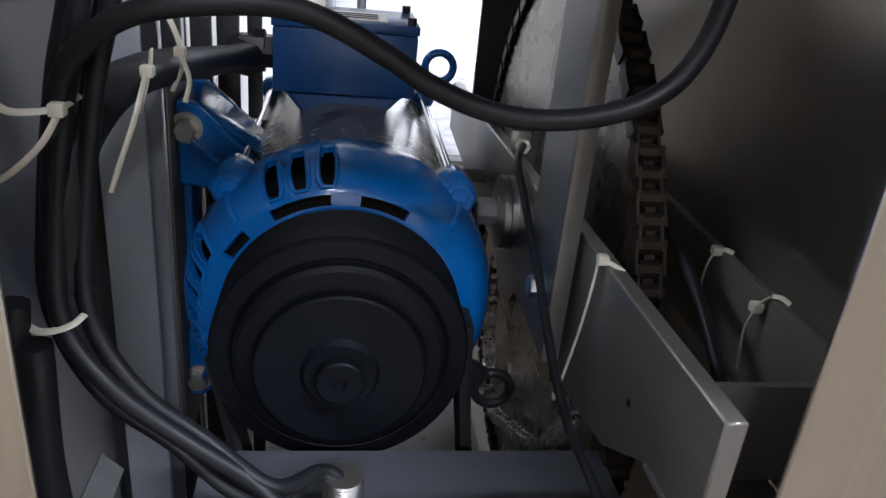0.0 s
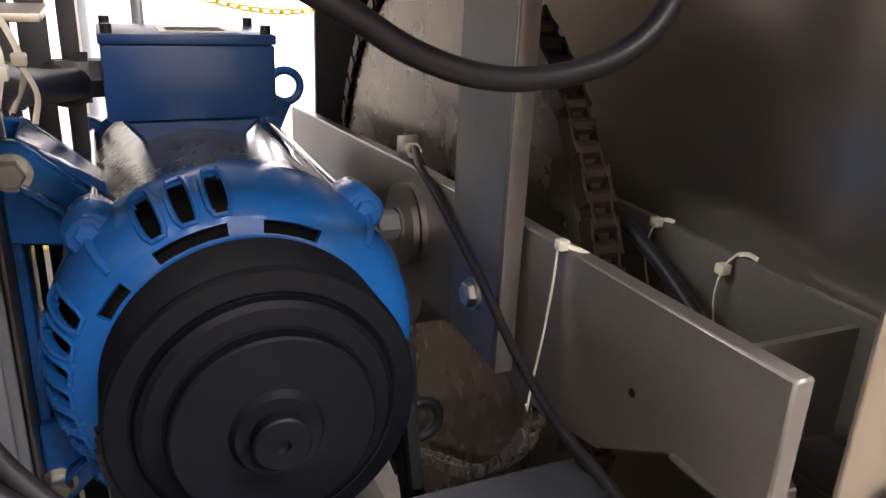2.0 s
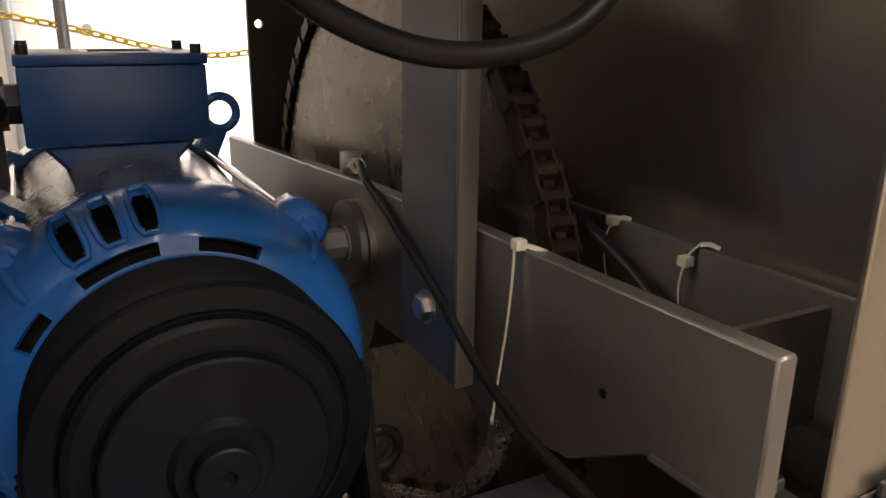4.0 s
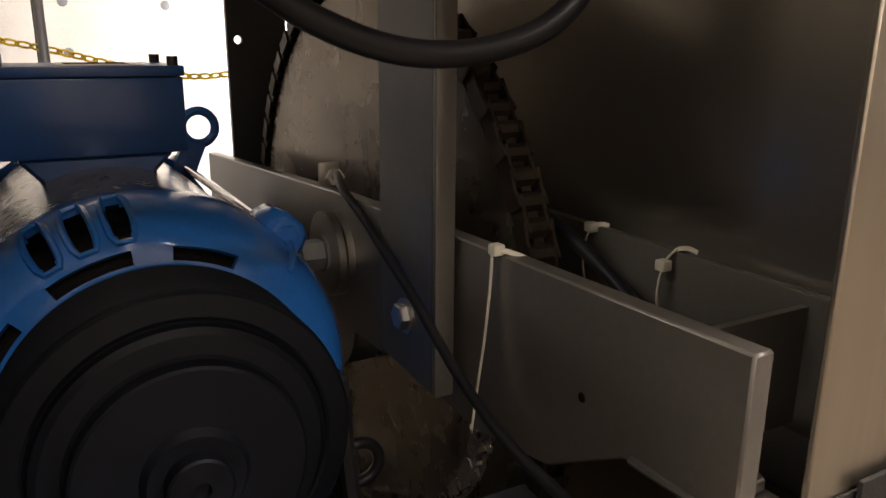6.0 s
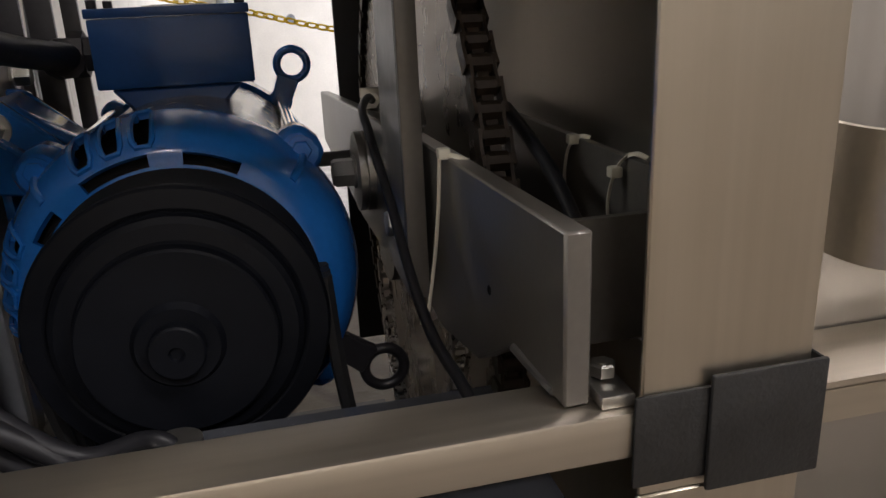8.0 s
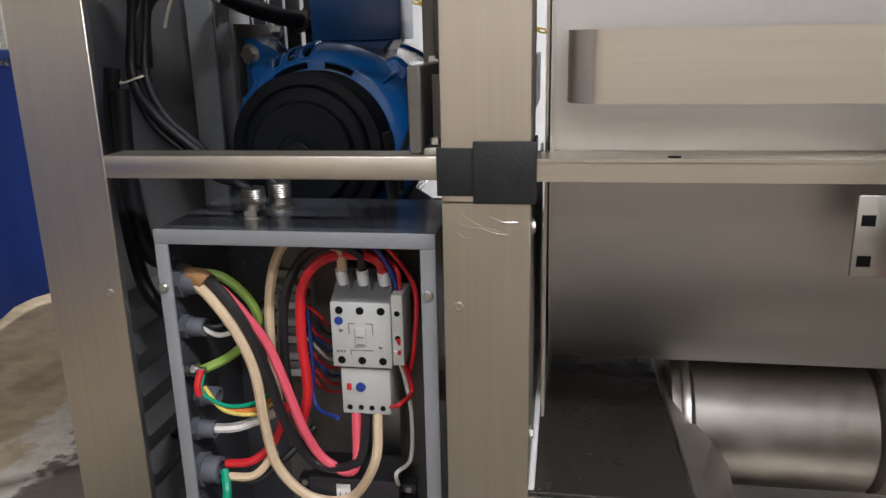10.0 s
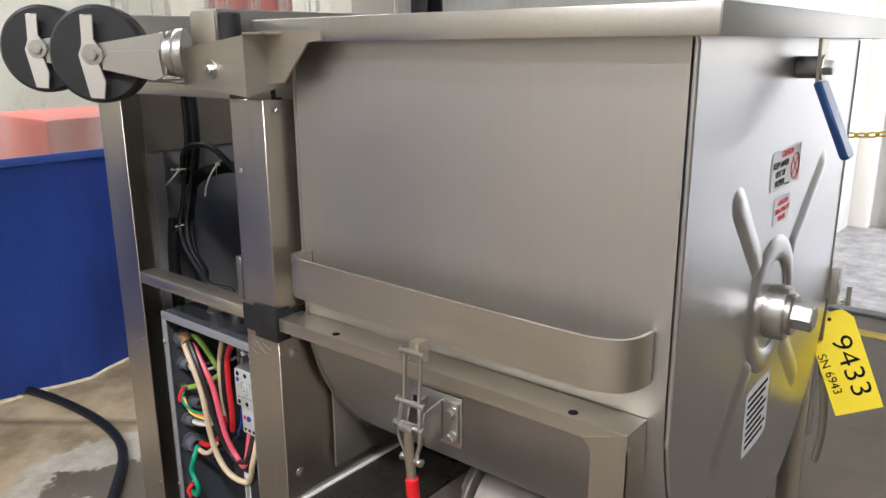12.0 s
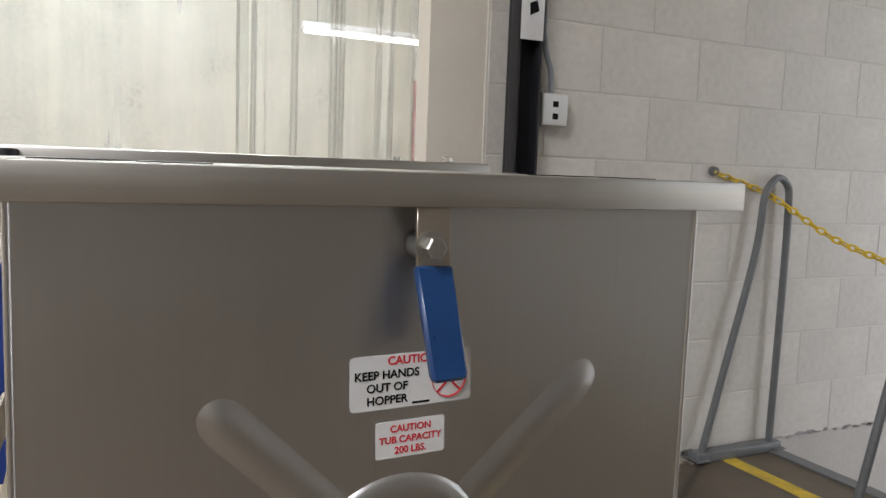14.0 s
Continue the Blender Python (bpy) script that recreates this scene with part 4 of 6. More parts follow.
part("cheek", prism([(0.566, 0.2478, 0.644), (0.566, 0.2478, 0.688), (0.566, 0.2130, 0.686), (0.566, 0.2080, 0.668), (0.566, 0.2150, 0.644)], (0.0030, 0, 0), None, 0.0006), ZINC, latch)
for sx in (-1, 1):
    xs = [0.5785 + sx * k for k in (0.0125, 0.0125, 0.0120, 0.0150, 0.0165, 0.0160, 0.0100, 0.0085)]
    part("link_rod", hose(list(zip(xs, (0.2090, 0.2085, 0.2060, 0.2030, 0.2010, 0.2010, 0.2030, 0.2040), (0.760, 0.740, 0.704, 0.690, 0.670, 0.650, 0.634, 0.620))), 0.0027, 8, 6), ZINC, latch)
for z, yy, w in ((0.760, 0.2090, 0.0165), (0.697, 0.2050, 0.0190), (0.668, 0.2010, 0.0200), (0.624, 0.2040, 0.0130)):
    part("pin", rod((0.5785 - w, yy, z), (0.5785 + w, yy, z), 0.0034, 12), ZINC, latch)
    for sx in (-1, 1):
        part("pin_head", rod((0.5785 + sx * w, yy, z), (0.5785 + sx * (w + 0.003), yy, z), 0.0050, 12), ZINC, latch)
part("keeper", box((0.571, 0.2110, 0.746), (0.586, 0.2290, 0.772), 0.001), STEEL_Z, latch)
part("hook_roller", rod((0.568, 0.2000, 0.668), (0.589, 0.2000, 0.668), 0.0075, 16), CHROME, latch)
part("handle", hose([(0.5785, 0.1990, 0.668), (0.5790, 0.1995, 0.635), (0.5800, 0.2020, 0.60), (0.5810, 0.2040, 0.565)], 0.0060, 12, 6, None, False, 0.6), STEEL_Z, latch)
part("grip", hose([(0.5800, 0.2020, 0.600), (0.5808, 0.2036, 0.57), (0.5830, 0.2060, 0.535), (0.5845, 0.2070, 0.503), (0.5845, 0.2070, 0.500)], 0.0082, 14, 6), REDGRIP, latch, "red vinyl grip")
for z in (0.679, 0.646):
    hexbolt((0.6085, 0.2440, z), (0, -1, 0), 0.0064, 0.007, latch, "bolt", ZINC, 0.0085)
for z in (0.678, 0.645):
    # slot drawn as a black patch for the shade inside it
    part("slot", box((0.543, 0.2475, z - 0.0045), (0.5535, 0.2481, z + 0.0045), 0.0002), INK_HOLE, latch)

# second latch on the far side of the tub, with the pin that carries the tag
rl = thing("rear_latch", (0.855, 0.94, 0.62), "zinc toggle latch on the far side of the tub", "latch")
part("block", box((0.836, 0.928, 0.686), (0.8715, 0.952, 0.7460), 0.0012), ZINC, rl, "square steel keeper block")
hexbolt((0.842, 0.940, 0.7460), (0, 0, 1), 0.0085, 0.014, rl, "bolt", ZINC, 0.011)
part("cross_pin", rod((0.834, 0.947, 0.690), (0.890, 0.947, 0.690), 0.0032, 10), ZINC, rl)
part("pin", rod((0.886, 0.947, 0.683), (0.886, 0.947, 0.716), 0.0038, 12, None, 0.0005), ZINC, rl)
part("bush", rod((0.862, 0.947, 0.690), (0.876, 0.947, 0.690), 0.0068, 14, None, 0.001), NYLON, rl, "white nylon bush")
part("strap", prism([(0.846, 0.945, 0.640), (0.872, 0.945, 0.640), (0.874, 0.945, 0.545), (0.866, 0.945, 0.538), (0.862, 0.945, 0.548), (0.854, 0.945, 0.548), (0.850, 0.945, 0.536), (0.843, 0.945, 0.542)], (0, 0.004, 0), None, 0.0006), ZINC, rl)
part("handle", hose([(0.864, 0.948, 0.548), (0.870, 0.950, 0.50), (0.872, 0.952, 0.44), (0.866, 0.952, 0.385)], 0.0075, 10, 6, None, False, 0.5), ZINC, rl)

# grinder barrel under the tub
grind = thing("grinder_barrel", (0.65, 0.42, 0.40), "polished stainless grinder barrel under the tub", "grinder")
part("barrel", lathe([(0.075, 0), (0.081, 0.004), (0.081, 0.205), (0.075, 0.209)], (0.468, 0.540, 0.352), (1, 0, 0), 48), POLISH, grind)
part("outer_barrel", lathe([(0.070, 0), (0.082, 0.006), (0.082, 0.19)], (0.679, 0.540, 0.352), (1, 0, 0), 48), POLISH, grind)
part("flange", lathe([(0.094, 0), (0.096, 0.003), (0.096, 0.009), (0.092, 0.012)], (0.4558, 0.540, 0.352), (1, 0, 0), 48), ZINC, grind)
part("throat", lathe([(0.090, 0), (0.088, -0.004), (0.087, -0.010), (0.084, -0.012)], (0.4555, 0.540, 0.352), (1, 0, 0), 48), POLISH, grind)
part("tray", box((0.45, 0.30, 0.255), (0.78, 0.46, 0.268), 0.002), STEEL_X, grind)
part("tray_lip", box((0.45, 0.296, 0.255), (0.78, 0.2995, 0.300), 0.001), STEEL_X, grind)
# ---- drive: motor ----
MX, MZ = 0.025, 0.700
motor = thing("electric_motor", (MX, 0.66, MZ - 0.12), "blue enamelled electric motor with a black pulley", "motor")
BELL = [(0.066, 0.0), (0.0885, 0.0), (0.0905, 0.0004), (0.0985, 0.0016), (0.1030, 0.0042), (0.1062, 0.0076), (0.1095, 0.0120), (0.1125, 0.0172), (0.1150, 0.0236), (0.1170, 0.0310), (0.1185, 0.0390), (0.1195, 0.0450), (0.1200, 0.0540), (0.1200, 0.0590), (0.1195, 0.0680)]
VENTS = (97, 107.5, 118, 155, 164.5, 173.5, 182, 190.5, 199, 208, 217)
REAR_VENTS = (97, 106, 115, 124, 133)


def bell_open(band, deg):
    """Whether the cast bell is open in this band of its profile at this angle."""
    if 4 <= band <= 10:
        half = 2.2 if band in (4, 10) else 3.2
        return any(abs(deg - v) < half for v in VENTS)
    if band == 2:
        return 62 < deg < 84 or 96 < deg < 122 or 136 < deg < 150
    if band == 13:
        return any(abs(deg - v) < 3.2 for v in REAR_VENTS)
    return False


bm = bmesh.new()
n = 288
grid = [[bm.verts.new((MX + r * math.cos(2 * math.pi * i / n), 0.505 + y, MZ + r * math.sin(2 * math.pi * i / n))) for i in range(n)] for r, y in BELL]
for b in range(len(BELL) - 1):
    for i in range(n):
        if not bell_open(b, 360.0 * (i + 0.5) / n):
            bm.faces.new((grid[b][i], grid[b][(i + 1) % n], grid[b + 1][(i + 1) % n], grid[b + 1][i]))
bmesh.ops.delete(bm, geom=[v for v in bm.verts if not v.link_faces], context="VERTS")
bmesh.ops.recalc_face_normals(bm, faces=bm.faces)
bmesh.ops.solidify(bm, geom=list(bm.faces), thickness=0.0045)
bl = part("end_bell", bm, BLUE, motor, "blue cast end bell with vent openings", 30)
# black filler: the dark behind the vent openings is put into its colour
part("vent_shade_core", lathe([(0.06, 0.0), (0.092, 0.0), (0.097, 0.006), (0.105, 0.030), (0.108, 0.050), (0.1150, 0.0585), (0.1150, 0.0600)], (MX, 0.512, MZ), (0, 1, 0), 48), INK_HOLE, motor, "black core giving the shade inside the vents")
part("body", lathe([(0.1105, 0), (0.1125, 0.002), (0.1125, 0.284)], (MX, 0.576, MZ), (0, 1, 0), 64), surface("rolled_motor_shell", (0.36, 0.35, 0.33), 0.25, 0.8, 0.15, 8, (1, 1, 1), 0.05, 100, 0.1), motor, "bare rolled steel shell")
part("rear_bell", lathe([(0.112, 0), (0.118, 0.004), (0.118, 0.05), (0.10, 0.09), (0.03, 0.10)], (MX, 0.850, MZ), (0, 1, 0), 48), BLUE, motor)
# raised lips round the vents
for deg in VENTS:
    a = radians(deg)
    c, t = Vector((math.cos(a), 0, math.sin(a))), Vector((-math.sin(a), 0, math.cos(a)))
    o = Vector((MX, 0.505, MZ))
    hw = [0.0042, 0.0062, 0.0068, 0.0070, 0.0070, 0.0068, 0.0064, 0.0046]
    mid = [o + c * r + Vector((0, y, 0)) for r, y in BELL[4:12]]
    rim = [q + t * w for q, w in zip(mid, hw)] + [q - t * w for q, w in zip(mid, hw)][::-1]
    part("vent_lip", hose(rim, 0.0020, 6, 0, None, True), BLUE, bl)
for deg in (136.5, 43.5):
    a = radians(deg)
    c = Vector((math.cos(a), 0, math.sin(a)))
    part("bell_rib", hose([Vector((MX, 0.512, MZ)) + c * 0.104, Vector((MX, 0.522, MZ)) + c * 0.113, Vector((MX, 0.545, MZ)) + c * 0.119, Vector((MX, 0.565, MZ)) + c * 0.120], 0.0030, 8, 4), BLUE, bl)
# ears with bolts and tie rods
for a in (45.0, 135.0, 225.0, 315.0):
    c = Vector((math.cos(radians(a)), 0, math.sin(radians(a))))
    t = Vector((-c.z, 0, c.x))
    o = Vector((MX, 0, MZ)) + c * 0.122
    pr = [o + t * 0.020 - c * 0.026, o + t * 0.0165 + c * 0.004, o + t * 0.010 + c * 0.012, o - t * 0.010 + c * 0.012, o - t * 0.0165 + c * 0.004, o - t * 0.020 - c * 0.026]
    ear = part("ear", prism([p + Vector((0, 0.547, 0)) for p in pr], (0, 0.034, 0), None, 0.004), BLUE, motor)
    hexbolt(o + Vector((0, 0.547, 0)) - c * 0.001, (0, -1, 0), 0.0075, 0.006, ear, "ear_bolt", BLUE, 0.010)
    for side in (-0.0035, 0.0035):
        part("tie_rod", rod(o + Vector((0, 0.58, 0)) + t * side - c * 0.002, o + Vector((0, 0.86, 0)) + t * side - c * 0.002, 0.0034, 12), CHROME, motor, "bright steel tie rod")
    part("rear_ear", prism([o + (p - o) * 0.72 + Vector((0, 0.852, 0)) for p in pr], (0, 0.022, 0), None, 0.003), BLUE, motor)
# terminal box
# box, lid and neck carry their shade in this darker blue
tbx = part("terminal_box", box((-0.0430, 0.702, 0.821), (0.0855, 0.796, 0.8780), 0.002), BLUE_SHADED, motor, "blue terminal box, darkened in its colour for shade")
part("box_lid", box((-0.0442, 0.7008, 0.8784), (0.0867, 0.7972, 0.8862), 0.0012), BLUE_SHADED, tbx)
part("neck", prism([(-0.034, 0.706, 0.8215), (0.076, 0.706, 0.8215), (0.050, 0.706, 0.795), (-0.012, 0.706, 0.795)], (0, 0.085, 0), None, 0.003), BLUE_SHADED, motor)
for x in (-0.0375, 0.0795):
    for y in (0.708, 0.789):
        part("lid_screw", rod((x, y, 0.886), (x, y, 0.8930), 0.0042, 10), BLACKPAINT_SHADE, tbx)
part("name_plate", box((0.000, 0.715, 0.8863), (0.058, 0.765, 0.8871)), ZINC, tbx, "small metal name plate")
for i in range(3):
    part("plate_line", box((0.006, 0.724 + 0.012 * i, 0.8872), (0.050, 0.728 + 0.012 * i, 0.8875)), INK_HOLE, tbx)
# lifting eye


def lifting_eye(o, d, tip):
    o, d = Vector(o), Vector(d).normalized()
    s = Vector((d.z, 0, -d.x))
    ring = [o + d * (0.0158 * math.cos(a)) + s * (0.0158 * math.sin(a)) for a in [6.2832 * i / 28 for i in range(28)]]
    bm = hose(ring, 0.0044, 10, 0, None, True)
    prism([o - d * 0.014 + s * 0.0115 + Vector((0, -0.005, 0)), o - d * 0.014 - s * 0.0115 + Vector((0, -0.005, 0)), o - d * tip - s * 0.010 + Vector((0, -0.005, 0)), o - d * tip + s * 0.010 + Vector((0, -0.005, 0))], (0, 0.010, 0), bm, 0.001)
    return bm


part("lifting_eye", lifting_eye((0.125, 0.853, 0.823), (0.40, 0, 1), 0.050), BLUE, motor)
# black here stands for the shadow on the lower eye
part("lifting_eye", lifting_eye((0.158, 0.548, 0.609), (0.75, 0, -0.55), 0.055), BLACKPAINT_SHADE, motor, "lower lifting eye, blackened in its colour for shade")
# foot bracket to the slide plate on the side
for z, s in ((0.812, 1), (0.560, -1)):
    arm = [(-0.1115, 0.622, z - 0.055 * s), (-0.1115, 0.622, z + 0.016 * s), (-0.098, 0.622, z + 0.014 * s), (-0.050, 0.622, z - 0.030 * s), (-0.060, 0.622, z - 0.062 * s)]
    foot = part("foot", prism(arm, (0, 0.012, 0), None, 0.002), BLUE, motor)
    part("foot_flange", prism([(-0.1000, 0.634, z + 0.0150 * s), (-0.0460, 0.634, z - 0.0290 * s), (-0.0460, 0.634, z - 0.0330 * s), (-0.1000, 0.634, z + 0.0110 * s)], (0, 0.060, 0), None, 0.0008), BLUE, motor)
    part("foot_rib", prism([(-0.0985, 0.6085, z - 0.012 * s), (-0.0600, 0.6085, z - 0.042 * s), (-0.0610, 0.6085, z - 0.046 * s), (-0.0985, 0.6085, z - 0.016 * s)], (0, 0.0140, 0), None, 0.0008), BLUE, foot)
    hexbolt((-0.1035, 0.6220, z - 0.006 * s), (0, -1, 0), 0.0095, 0.012, foot, "foot_bolt", ZINC, 0.013)
    part("foot_rear", prism([(x, y + 0.075, zz) for x, y, zz in arm], (0, 0.012, 0), None, 0.002), BLUE, motor)
part("foot_web", box((-0.1115, 0.634, 0.560), (-0.104, 0.697, 0.812), 0.002), BLUE, motor)
# pulley
pul = part("pulley", lathe([(0.0195, -0.004), (0.0235, -0.0045), (0.0245, -0.003), (0.0265, 0.0), (0.0555, 0.0), (0.0570, 0.0014), (0.0575, 0.0095), (0.0590, 0.0115), (0.0685, 0.0125), (0.0720, 0.0150), (0.0728, 0.0195), (0.0735, 0.0205), (0.0742, 0.0195), (0.0760, 0.0185), (0.0870, 0.0195), (0.0885, 0.0215)]
                             + [(0.0890 - (0.0065 if i % 2 else 0.0), 0.0240 + 0.0056 * i) for i in range(9)] + [(0.05, 0.0705)], (MX, 0.433, MZ), (0, 1, 0), 96), PULLEY, motor, "black stepped belt pulley", 24)
part("hub_bolt", lathe([(0.0160, 0.010), (0.0160, -0.0095), (0.0148, -0.0107), (0.0045, -0.0112), (0.0035, -0.0085)], (MX, 0.430, MZ), (0, 1, 0), 32), PULLEY, pul)
# belts down to the gearbox
belts = thing("drive_belts", (0.1, 0.47, 0.45), "black rubber drive belts round the pulley", "belt")
for i in range(3):
    y = 0.4645 + 0.0112 * i
    part("belt", hose([(0.1125, y, 0.72), (0.1165, y, 0.66), (0.126, y, 0.58), (0.134, y, 0.50), (0.14, y, 0.42), (0.14, y, 0.36)], 0.0052, 6, 6), RUBBER, belts)
    part("belt", hose([(-0.063, y, 0.69), (-0.050, y, 0.62), (-0.03, y, 0.54), (-0.005, y, 0.46), (0.02, y, 0.36)], 0.0052, 6, 6), RUBBER, belts)

# slide rails behind the motor foot
slide = thing("motor_slide", (-0.13, 0.6, 0.36), "grey channel slide carrying the motor", "motor mount")
ch = prism([(x, y, 0.357) for x, y in ((-0.116, 0.545), (-0.116, 0.551), (-0.142, 0.551), (-0.142, 0.594), (-0.116, 0.594), (-0.116, 0.60), (-0.150, 0.60), (-0.150, 0.545))], (0, 0, 0.593), None, 0.0008)
part("channel", ch, GREY, slide)
part("mount_plate", box((-0.1155, 0.602, 0.50), (-0.1125, 0.80, 0.845), 0.001), PLATE, slide, "worn grey mounting plate")
part("adjuster", rod((-0.128, 0.575, 0.84), (-0.128, 0.575, 0.975), 0.0048, 12), ZINC, slide, "threaded adjuster rod")
for z in (0.925, 0.955):
    hexbolt((-0.128, 0.575, z), (0, 0, 1), 0.009, 0.008, slide, "nut", ZINC, 0.011)
part("top_bracket", box((-0.150, 0.545, 0.905), (-0.07, 0.64, 0.910), 0.001), STEEL_X, slide)
hexbolt((-0.1115, 0.730, 0.835), (1, 0, 0), 0.0085, 0.014, slide, "bolt", ZINC, 0.012)

# ---- drive: chain wheel and bearers ----
sp = thing("chain_wheel", (0.215, 0.68, 0.43), "large greasy chain sprocket driving the mixer", "sprocket")
SX, SY, SZ, SR = 0.212, 0.658, 0.692, 0.264
part("disc", lathe([(0.02, -0.005), (SR - 0.012, -0.005), (SR - 0.012, 0.005), (0.02, 0.005)], (SX, SY, SZ), (1, 0, 0), 96), DISC, sp, "greasy steel disc")
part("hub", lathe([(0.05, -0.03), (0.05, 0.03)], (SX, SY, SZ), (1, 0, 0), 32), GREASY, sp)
N = 112
teeth = bmesh.new()
chn = thing("roller_chain", (0.215, 0.68, 0.43), "oily roller chain wrapped on the sprocket", "chain")
for i in range(N):
    a, a2 = 2 * math.pi * i / N, 2 * math.pi * (i + 1) / N
    P = lambda q, r, x: Vector((SX + x, SY + r * math.cos(q), SZ + r * math.sin(q)))
    am = (a + a2) / 2
    prism([P(am - 0.016, SR - 0.014, -0.0035), P(am + 0.016, SR - 0.014, -0.0035), P(am + 0.006, SR + 0.002, -0.0035), P(am - 0.006, SR + 0.002, -0.0035)], (0.007, 0, 0), teeth)
    rod(P(a, SR, -0.0066), P(a, SR, 0.0060), 0.0060, 8, (lk := bmesh.new()))
    for x in ((-0.0082, 0.0058) if i % 2 else (-0.0102, 0.0078)):
        prism([P(a - 0.012, SR - 0.0062, x), P(a2 + 0.012, SR - 0.0062, x), P(a2 + 0.015, SR, x), P(a2 + 0.012, SR + 0.0062, x), P(am, SR + 0.0046, x), P(a - 0.012, SR + 0.0062, x), P(a - 0.015, SR, x)], (0.002, 0, 0), lk)
    part("chain_link", lk, CHAINMAT, chn)
part("teeth", teeth, CHAINMAT, sp)
slack = thing("slack_chain", (0.194, 0.6, 0.50), "loose oily chain hanging in a loop below the sprocket", "chain")
run = spline([(0.192, 0.745, 0.64), (0.192, 0.735, 0.575), (0.192, 0.700, 0.508), (0.192, 0.655, 0.503), (0.192, 0.600, 0.530), (0.192, 0.517, 0.573), (0.192, 0.465, 0.622), (0.192, 0.441, 0.661), (0.192, 0.432, 0.70)], 40)
last, odd = run[0], 0
for q in run[1:]:
    if (q - last).length < 0.0125:
        continue
    d = (q - last).normalized()
    u = Vector((0, -d.z, d.y)) * 0.0045
    lk = bmesh.new()
    for x in ((-0.0062, 0.0048) if odd else (-0.0045, 0.0031)):
        prism([last + Vector((x, 0, 0)) + u - d * 0.003, q + Vector((x, 0, 0)) + u + d * 0.003, q + Vector((x, 0, 0)) + d * 0.0055, q + Vector((x, 0, 0)) - u + d * 0.003, last + Vector((x, 0, 0)) - u - d * 0.003, last + Vector((x, 0, 0)) - d * 0.0055], (0.0014, 0, 0), lk)
    rod(q - Vector((0.0058, 0, 0)), q + Vector((0.0058, 0, 0)), 0.0034, 8, lk)
    part("chain_link", lk, CHAINLIT, slack)
    last, odd = q, 1 - odd

bear = thing("front_bearer", (0.19, 0.36, 0.73), "grey steel bearer plate standing on the beam", "bearer plate")
part("plate", prism([(0.185, 0.2510, 0.7295), (0.185, 0.2510, 0.8005), (0.1785, 0.50, 0.7985), (0.1785, 0.50, 0.695), (0.180, 0.43, 0.688), (0.1815, 0.36, 0.700), (0.1835, 0.31, 0.7295)], (0.011, 0, 0), None, 0.0012), PLATE, bear)
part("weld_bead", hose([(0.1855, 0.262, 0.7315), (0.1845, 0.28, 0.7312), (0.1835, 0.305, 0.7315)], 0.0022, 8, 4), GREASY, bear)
part("punch_mark", lathe([(0.003, -0.0002), (0.0022, 0.0006)], (0.1828, 0.338, 0.747), (-1, 0, 0), 10), INK_HOLE, bear, "dark punch mark")
bar2 = thing("rear_bearer", (0.17, 0.75, 0.69), "grey bearer bar with a large washer beside the motor", "bearer plate")
part("plate", prism([(0.1645, 0.5185, 0.704), (0.1645, 0.595, 0.702), (0.1645, 0.66, 0.700), (0.1645, 0.78, 0.705), (0.1645, 1.0, 0.715), (0.1645, 1.0, 0.777), (0.1645, 0.605, 0.800), (0.1645, 0.5185, 0.803)], (0.0115, 0, 0), None, 0.0012), PLATE, bar2)
part("washer", lathe([(0.010, 0), (0.031, 0.0), (0.031, 0.005), (0.028, 0.0055), (0.028, 0.006), (0.031, 0.0065), (0.031, 0.0115), (0.010, 0.0120)], (0.1645, 0.592, 0.757), (-1, 0, 0), 36), ZINC, bar2, "large bright washer")
hexbolt((0.1525, 0.592, 0.757), (-1, 0, 0), 0.0115, 0.018, bar2, "bolt", DARKGREY, 0.013)
part("stud", rod((0.112, 0.720, 0.744), (0.1643, 0.720, 0.744), 0.0068, 14), DARKGREY, bar2, "dark round stud")
strap = thing("upright_strap", (0.165, 0.47, 0.704), "upright grey flat bar with flaking paint", "bar")
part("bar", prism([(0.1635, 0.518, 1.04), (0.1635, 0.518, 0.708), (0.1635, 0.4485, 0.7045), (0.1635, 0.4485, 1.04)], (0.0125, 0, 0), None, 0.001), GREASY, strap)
part("edge", box((0.1635, 0.4445, 0.7040), (0.176, 0.4483, 1.04), 0.0008), PLATE, strap)
hexbolt((0.1635, 0.481, 0.744), (-1, 0, 0), 0.0085, 0.007, strap, "bolt", ZINC, 0.011)
inner = thing("inner_bearer", (0.27, 0.45, 0.73), "dark grey inner bearer channel beside the tub", "bearer plate")
part("plate", box((0.270, 0.262, 0.730), (0.276, 0.80, 0.798), 0.001), PLATE, inner)
part("gusset", prism([(0.199, 0.290, 0.735), (0.270, 0.290, 0.735), (0.270, 0.290, 0.792), (0.199, 0.290, 0.792)], (0, 0.004, 0)), PLATE, inner)
clip = thing("foot_clip", (0.205, 0.255, 0.729), "small steel clip with a bolt on the beam", "clip")
part("tab", box((0.1985, 0.246, 0.7290), (0.2128, 0.275, 0.7345), 0.001), ZINC, clip)
hexbolt((0.206, 0.262, 0.7345), (0, 0, 1), 0.0055, 0.007, clip, "bolt", ZINC)

# ---- cables ----


def cable(name, pts, r, label, material=None, n=10, steps=8):
    ob = thing(name, pts[0], label, "cable")
    part("sheath", hose(pts, r, n, steps), material or CABLE, ob)
    return ob


